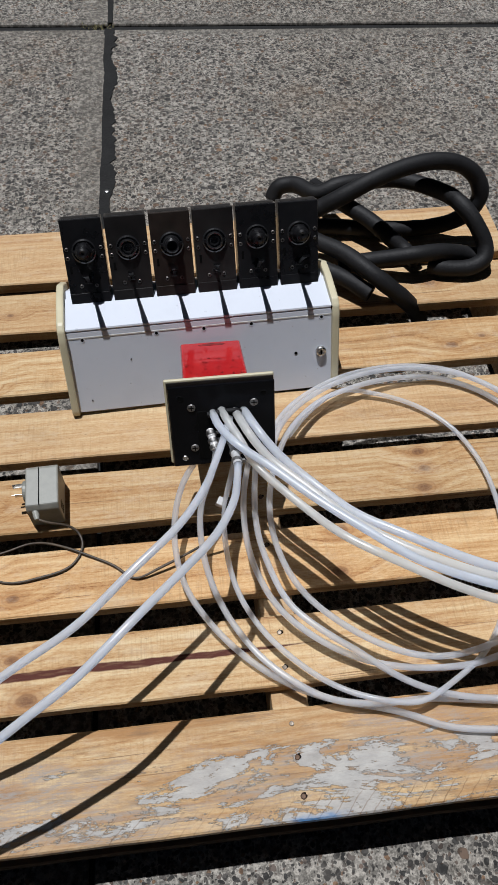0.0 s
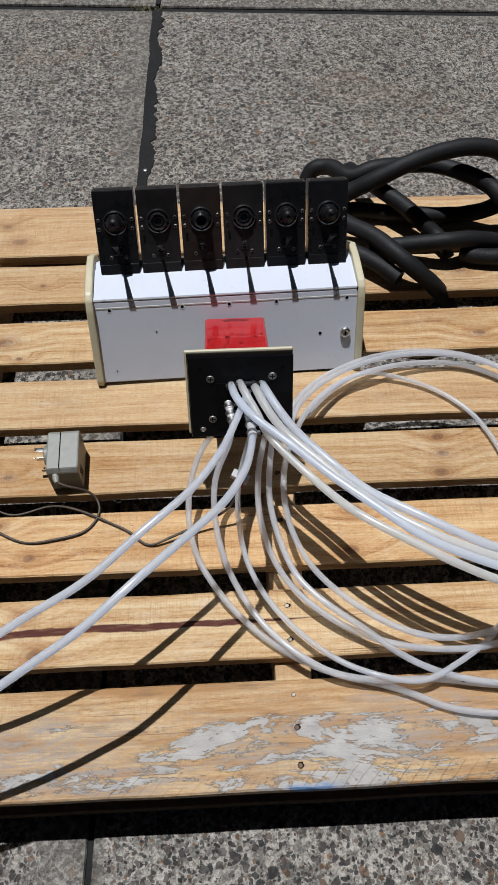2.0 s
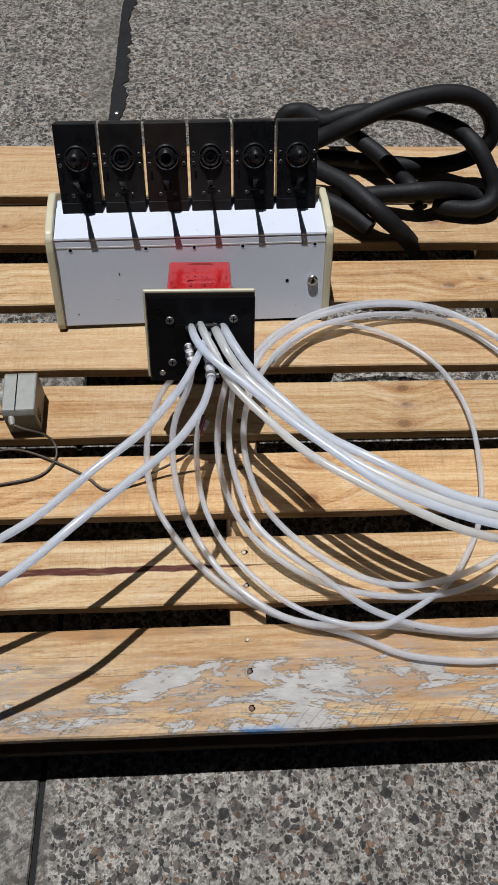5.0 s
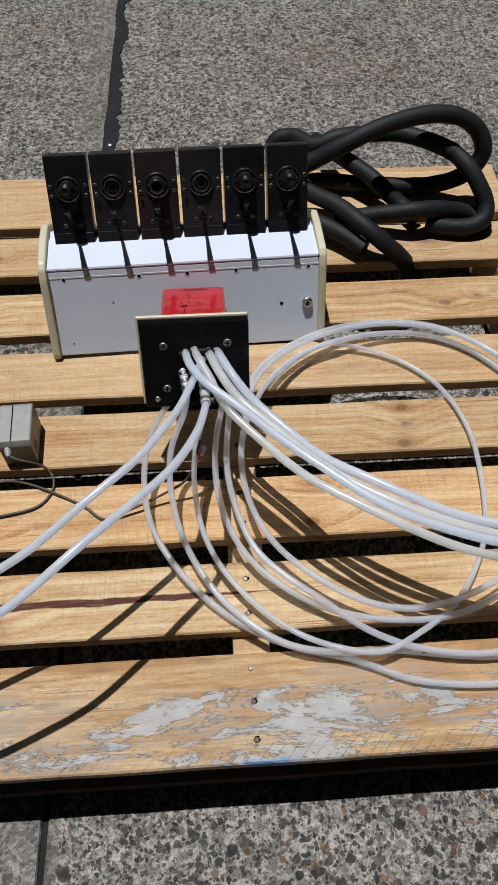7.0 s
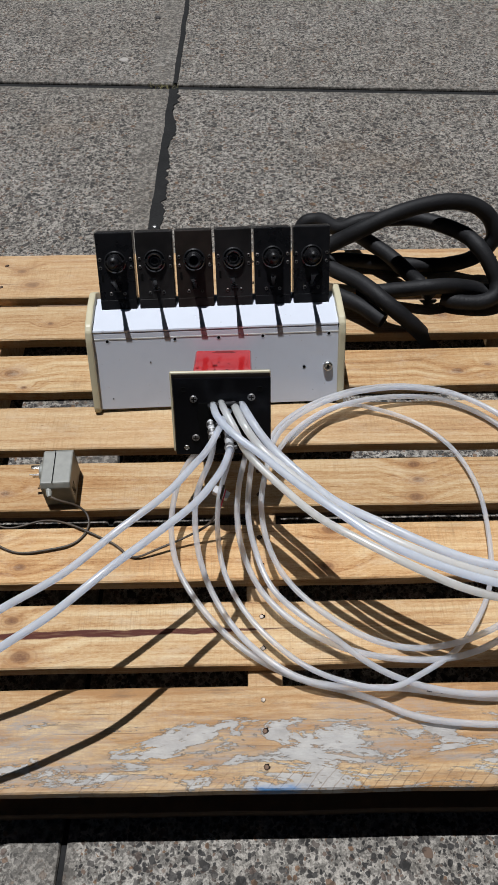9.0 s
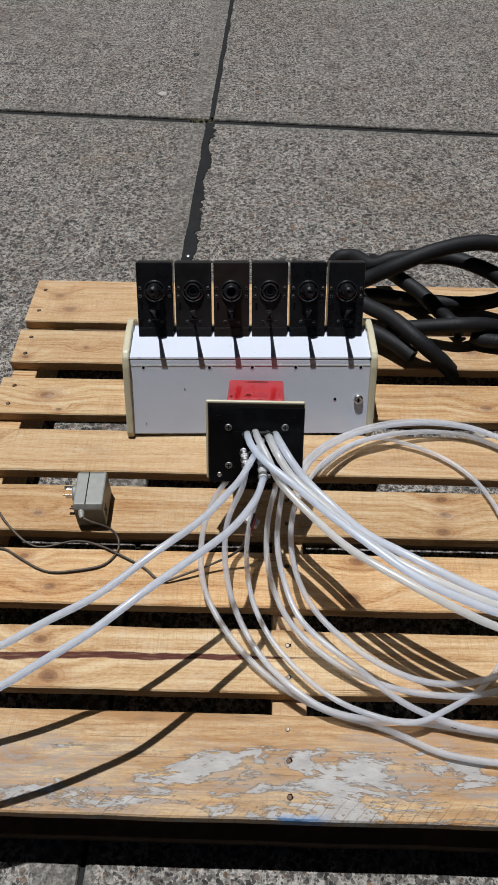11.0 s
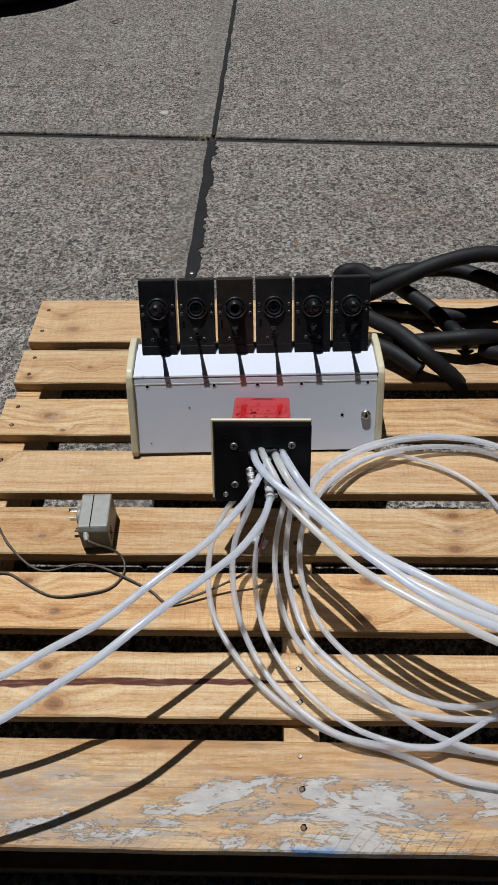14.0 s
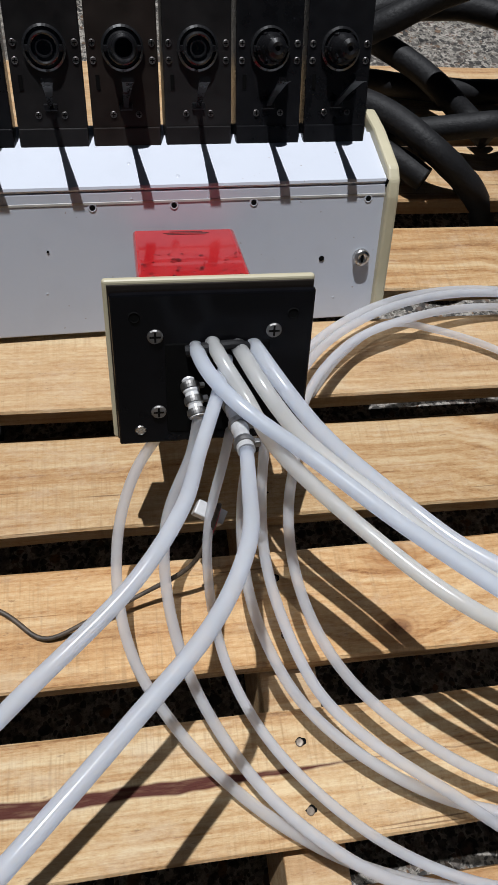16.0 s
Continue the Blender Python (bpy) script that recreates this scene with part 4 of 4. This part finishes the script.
# ---- black insulated hoses ----
HOSES = {}
HOSES["hose_a"] = [(0.554, 1.142, 0.228), (0.591, 1.144, 0.248), (0.635, 1.138, 0.278), (0.688, 1.145, 0.303), (0.756, 1.165, 0.313), (0.815, 1.176, 0.313), (0.860, 1.175, 0.303), (0.893, 1.169, 0.278), (0.905, 1.157, 0.248), (0.892, 1.151, 0.218), (0.864, 1.159, 0.188), (0.820, 1.171, 0.168), (0.758, 1.175, 0.166), (0.697, 1.183, 0.166), (0.651, 1.192, 0.166), (0.610, 1.196, 0.166), (0.562, 1.185, 0.166)]
HOSES["hose_b"] = [(0.527, 1.247, 0.198), (0.539, 1.255, 0.218), (0.569, 1.248, 0.228), (0.604, 1.204, 0.238), (0.647, 1.205, 0.253), (0.697, 1.211, 0.253), (0.755, 1.204, 0.258), (0.809, 1.177, 0.258), (0.852, 1.155, 0.248), (0.875, 1.122, 0.238), (0.893, 1.100, 0.218), (0.907, 1.079, 0.193), (0.903, 1.061, 0.178), (0.877, 1.052, 0.168), (0.828, 1.057, 0.166), (0.800, 1.068, 0.166)]
HOSES["hose_c"] = [(0.621, 1.307, 0.178), (0.648, 1.240, 0.198), (0.677, 1.195, 0.203), (0.705, 1.166, 0.198), (0.732, 1.136, 0.188), (0.762, 1.112, 0.170), (0.782, 1.079, 0.166)]
HOSES["hose_d"] = [(0.633, 1.084, 0.166), (0.676, 1.082, 0.173), (0.726, 1.071, 0.188), (0.772, 1.064, 0.198), (0.827, 1.077, 0.188), (0.885, 1.087, 0.168), (0.923, 1.074, 0.166)]
HOSES["hose_e"] = [(0.553, 1.167, 0.198), (0.588, 1.117, 0.203), (0.635, 1.069, 0.208), (0.676, 1.018, 0.203), (0.716, 0.997, 0.178), (0.746, 0.995, 0.148), (0.779, 1.008, 0.098), (0.796, 1.023, 0.058)]
HOSES["hose_f"] = [(0.559, 1.099, 0.168), (0.599, 1.064, 0.178), (0.639, 1.031, 0.178), (0.675, 0.999, 0.170)]
for key, pts in HOSES.items():
    label = "cut end of black foam-covered hose on the pallet" if key == "hose_f" else "thick black foam-covered hose in a loose coil behind the dispenser"
    ribs = {"hose_a": [(0.10, 0.34)], "hose_b": [(0.84, 0.99)], "hose_c": [(0.1, 0.3)]}.get(key, ())
    h = to_object("insulated_hose", sweep(pts, 0.0154, 20, 0.0022, inner=0.010 if key == "hose_f" else 0.0, wobble=0.06, ribs=ribs), RUBBER, True)
    tagged(h, label, "hose", "black hoses")

# ---- power adapter with its lead ----
adapter = thing("power_adapter", pose(0.089, 0.600, TOP, 0, 0, 2.0), "dirty grey plug-in power adapter lying on the pallet", "power adapter")
case = extrude_profile([(0.0, 0.001), (-0.001, 0.046), (0.004, 0.055), (0.064, 0.058), (0.068, 0.055), (0.069, 0.001)], 0.0, 0.047, 0.0022)
part("case", case, GREY_CASE, adapter)
part("case_seam", box(0.0194, 0.0199, 0.004, 0.066, 0.0562, 0.0582), HOLE, adapter, m=pose(0, 0, 0, 2.6, 0, 0))
plug = part("plug_base", lathe([(0.0, 0.0), (0.0165, 0.0), (0.0165, 0.006), (0.0150, 0.0075), (0.0, 0.0075)], 24), GREY_CASE, adapter, m=pose(0.001, 0.040, 0.034, 0, -90, 0))
for y, z, tw in ((0.0075, 0.006, 30), (-0.0075, 0.006, -30), (0.0, -0.0085, 0)):
    part("pin", box(-0.0008, 0.0008, -0.0032, 0.0032, 0.007, 0.023, 0.0004), STEEL, plug, "flat metal pin", m=pose(z, y, 0, 0, 0, tw + 90))
for j in range(4):
    part("vent", box(0.0468, 0.0474, 0.006, 0.020, 0.016 + j * 0.006, 0.018 + j * 0.006), HOLE, adapter)
part("strain_relief", lathe([(0.0, 0.0), (0.0048, 0.0), (0.0042, 0.004), (0.0050, 0.006), (0.0040, 0.010), (0.0030, 0.014), (0.0, 0.014)], 14), GREY_CASE, adapter, m=pose(0.012, 0.0, 0.042, 90, 0, 12))
CABLES = {}
CABLES["cable"] = [(0.1035, 0.589, 0.1895), (0.113, 0.583, 0.187), (0.134, 0.586, 0.174), (0.152, 0.585, 0.157), (0.163, 0.562, 0.1515), (0.147, 0.529, 0.151), (0.101, 0.515, 0.152), (0.057, 0.512, 0.151), (0.007, 0.537, 0.151), (-0.024, 0.554, 0.151), (-0.075, 0.540, 0.151)]
CABLES["cable2"] = [(-0.109, 0.709, 0.168), (-0.071, 0.661, 0.152), (-0.027, 0.600, 0.151), (0.025, 0.565, 0.138), (0.087, 0.577, 0.140), (0.128, 0.563, 0.151), (0.177, 0.539, 0.152), (0.210, 0.521, 0.151), (0.234, 0.499, 0.151), (0.268, 0.508, 0.158), (0.319, 0.526, 0.168), (0.354, 0.536, 0.188), (0.370, 0.550, 0.228), (0.376, 0.561, 0.248)]
inv = adapter.matrix_world.inverted()
part("lead", sweep([inv @ Vector(p) for p in CABLES["cable"]], 0.0019, 8, 0.005, wobble=0.2), CABLE, adapter, "thin dirty twin lead", True)
loose = to_object("loose_cable", sweep(CABLES["cable2"], 0.0019, 8, 0.005, wobble=0.2), CABLE, True)
tagged(loose, "thin dirty twin cable winding over the pallet boards", "cable")

# terminal connector hanging under the plate
conn = thing("wire_connector", pose(0.370, 0.566, 0.222, 10, 15, -25), "cloudy plastic wire connector with red and orange wires", "connector")
part("block", box(-0.012, 0.0, -0.006, 0.006, -0.006, 0.006, 0.0012), CLEAR_GREY, conn)
part("block", box(0.002, 0.013, -0.005, 0.007, -0.009, 0.004, 0.0012), CLEAR_GREY, conn)
for j, mt in enumerate((WIRE_ORANGE, WIRE_RED, WIRE_ORANGE)):
    part("wire", sweep([(-0.009, -0.004 + j * 0.004, -0.006), (-0.002, -0.005 + j * 0.004, -0.010), (0.006, -0.003 + j * 0.003, -0.009)], 0.0009, 6, 0.003), mt, conn)
tagged(to_object("red_wire", sweep([(0.378, 0.566, 0.231), (0.374, 0.556, 0.222), (0.368, 0.548, 0.205), (0.360, 0.541, 0.193)], 0.0012, 6, 0.004), WIRE_RED, True), "short red wire from the connector to the cable", "wire")

# ---- far things on the paving ----
tyre = to_object("tyre", lathe([(0.33, 0.02), (0.36, 0.0), (0.50, 0.0), (0.57, 0.03), (0.60, 0.09), (0.60, 0.20), (0.57, 0.26), (0.50, 0.29), (0.36, 0.29), (0.33, 0.27), (0.33, 0.02)], 64), TYRE_RUBBER, True)
tyre.location = (-1.03, 4.18, 0.0)
tagged(tyre, "large plain black tyre lying flat on the paving", "tyre")
ring = to_object("metal_ring", lathe([(0.0165 + 0.0016 * math.cos(a), 0.0018 + 0.0016 * math.sin(a)) for a in [2 * math.pi * k / 8 for k in range(9)]], 28), RUSTY, True)
ring.location = (-0.301, 3.484, 0.0)
tagged(ring, "small dark metal ring dropped on the paving", "ring")
stud = to_object("metal_stud", lathe([(0.0, 0.003), (0.003, 0.003), (0.007, 0.002), (0.0085, -0.001)], 18), STEEL, True)
stud.location = (0.180, 1.568, 0.002)
tagged(stud, "small round metal stud set in the joint", "stud")

# moss and grit where the joints cross, and a few bits on the paving
rnd = random.Random(11)
tuft = bmesh.new()
for _ in range(70):
    base = Vector((0.155 + rnd.gauss(0, 0.026), 2.358 + rnd.gauss(0, 0.013), -0.006))
    a = rnd.uniform(0, 6.28)
    d = Vector((math.cos(a), math.sin(a), rnd.uniform(0.4, 1.6))).normalized() * rnd.uniform(0.006, 0.018)
    w = d.cross(Vector((0, 0, 1))).normalized() * 0.0018
    vs = [tuft.verts.new(base - w), tuft.verts.new(base + w), tuft.verts.new(base + d * 0.6 + w * 0.7), tuft.verts.new(base + d)]
    tuft.faces.new(vs)
tagged(to_object("moss_tuft", tuft, plain("dry_moss", (0.13, 0.115, 0.05), 0.9, vary=0.5)), "dry brown moss growing where the joints cross", "moss", kind="stuff")
GUM = plain("pale_gum", (0.33, 0.31, 0.28), 0.8, vary=0.25)
CHIP = plain("dark_chip", (0.02, 0.018, 0.016), 0.7)


def fleck_on_ground(name, x, y, r, flat, mat, label, category):
    bm = bmesh.new()
    bmesh.ops.create_icosphere(bm, subdivisions=2, radius=r)
    for v in bm.verts:
        v.co *= 1 + 0.35 * noise.noise(v.co / r * 1.3 + Vector((x * 9, y * 7, 0)))
        v.co.z = max(v.co.z, -0.2 * r) * flat
    ob = to_object(name, bm, mat, True)
    ob.location = (x, y, 0.0)
    tagged(ob, label, category)


fleck_on_ground("chewing_gum", 0.008, 2.554, 0.017, 0.12, GUM, "flattened pale chewing gum stuck to the paving", "chewing gum")
fleck_on_ground("stone_chip", 0.102, 2.901, 0.011, 0.5, CHIP, "small dark stone chip lying on the paving", "stone")
fleck_on_ground("stone_chip", 0.565, 2.645, 0.006, 0.5, CHIP, "small dark stone chip lying on the paving", "stone")
fleck_on_ground("stone_chip", -0.216, 2.628, 0.005, 0.5, CHIP, "small dark stone chip lying on the paving", "stone")

# ragged bitumen strip along the long joint
def ragged(x0, x1, y0, y1, rag0, rag1, seed, z=0.0012):
    bm = bmesh.new()
    n = int((y1 - y0) / 0.008)
    prev = None
    for i in range(n + 1):
        y = y0 + (y1 - y0) * i / n
        a = x0 + rag0 * (noise.noise(Vector((seed, y * 9, 0))) + 0.5 * noise.noise(Vector((seed, y * 45, 3))))
        b = x1 + rag1 * (noise.noise(Vector((seed + 5, y * 9, 0))) + 0.7 * noise.noise(Vector((seed + 5, y * 50, 3))))
        q = (bm.verts.new((a, y, -0.004)), bm.verts.new((a + 0.002, y, z)), bm.verts.new((b - 0.002, y, z + 0.0006)), bm.verts.new((b, y, -0.004)))
        if prev:
            for k in range(3):
                bm.faces.new((prev[k], prev[k + 1], q[k + 1], q[k]))
        prev = q
    bmesh.ops.recalc_face_normals(bm, faces=bm.faces[:])
    return bm
part("joint_filler", ragged(-0.017, 0.017, -1.20, -0.02, 0.005, 0.019, 2.0), BITUMEN, pavement, "ragged black bitumen joint filler")
part("joint_filler", ragged(-0.010, 0.010, 0.02, 2.4, 0.003, 0.006, 7.0), BITUMEN, pavement)
slab_bm = box(-SLAB / 2 + 0.004, SLAB / 2 - 0.004, -SLAB_Y / 2 + 0.015, SLAB_Y / 2 - 0.015, -0.045, 0.0, 0.006, 2)
SKEW = -0.0565  # the cross joints do not run square to the long ones
for v in slab_bm.verts:
    v.co.y += SKEW * v.co.x
slab = to_object("slab", slab_bm, CONCRETE)
slab.parent = pavement
first = True
for i in range(-3, 3):
    for j in range(-3, 3):
        s = slab if first else slab.copy()
        if not first:
            scene.collection.objects.link(s)
        first = False
        s.matrix_local = pose((i + 0.5) * SLAB, (j + 0.5) * SLAB_Y + SKEW * (i + 0.5) * SLAB, random.uniform(-0.0008, 0.0))
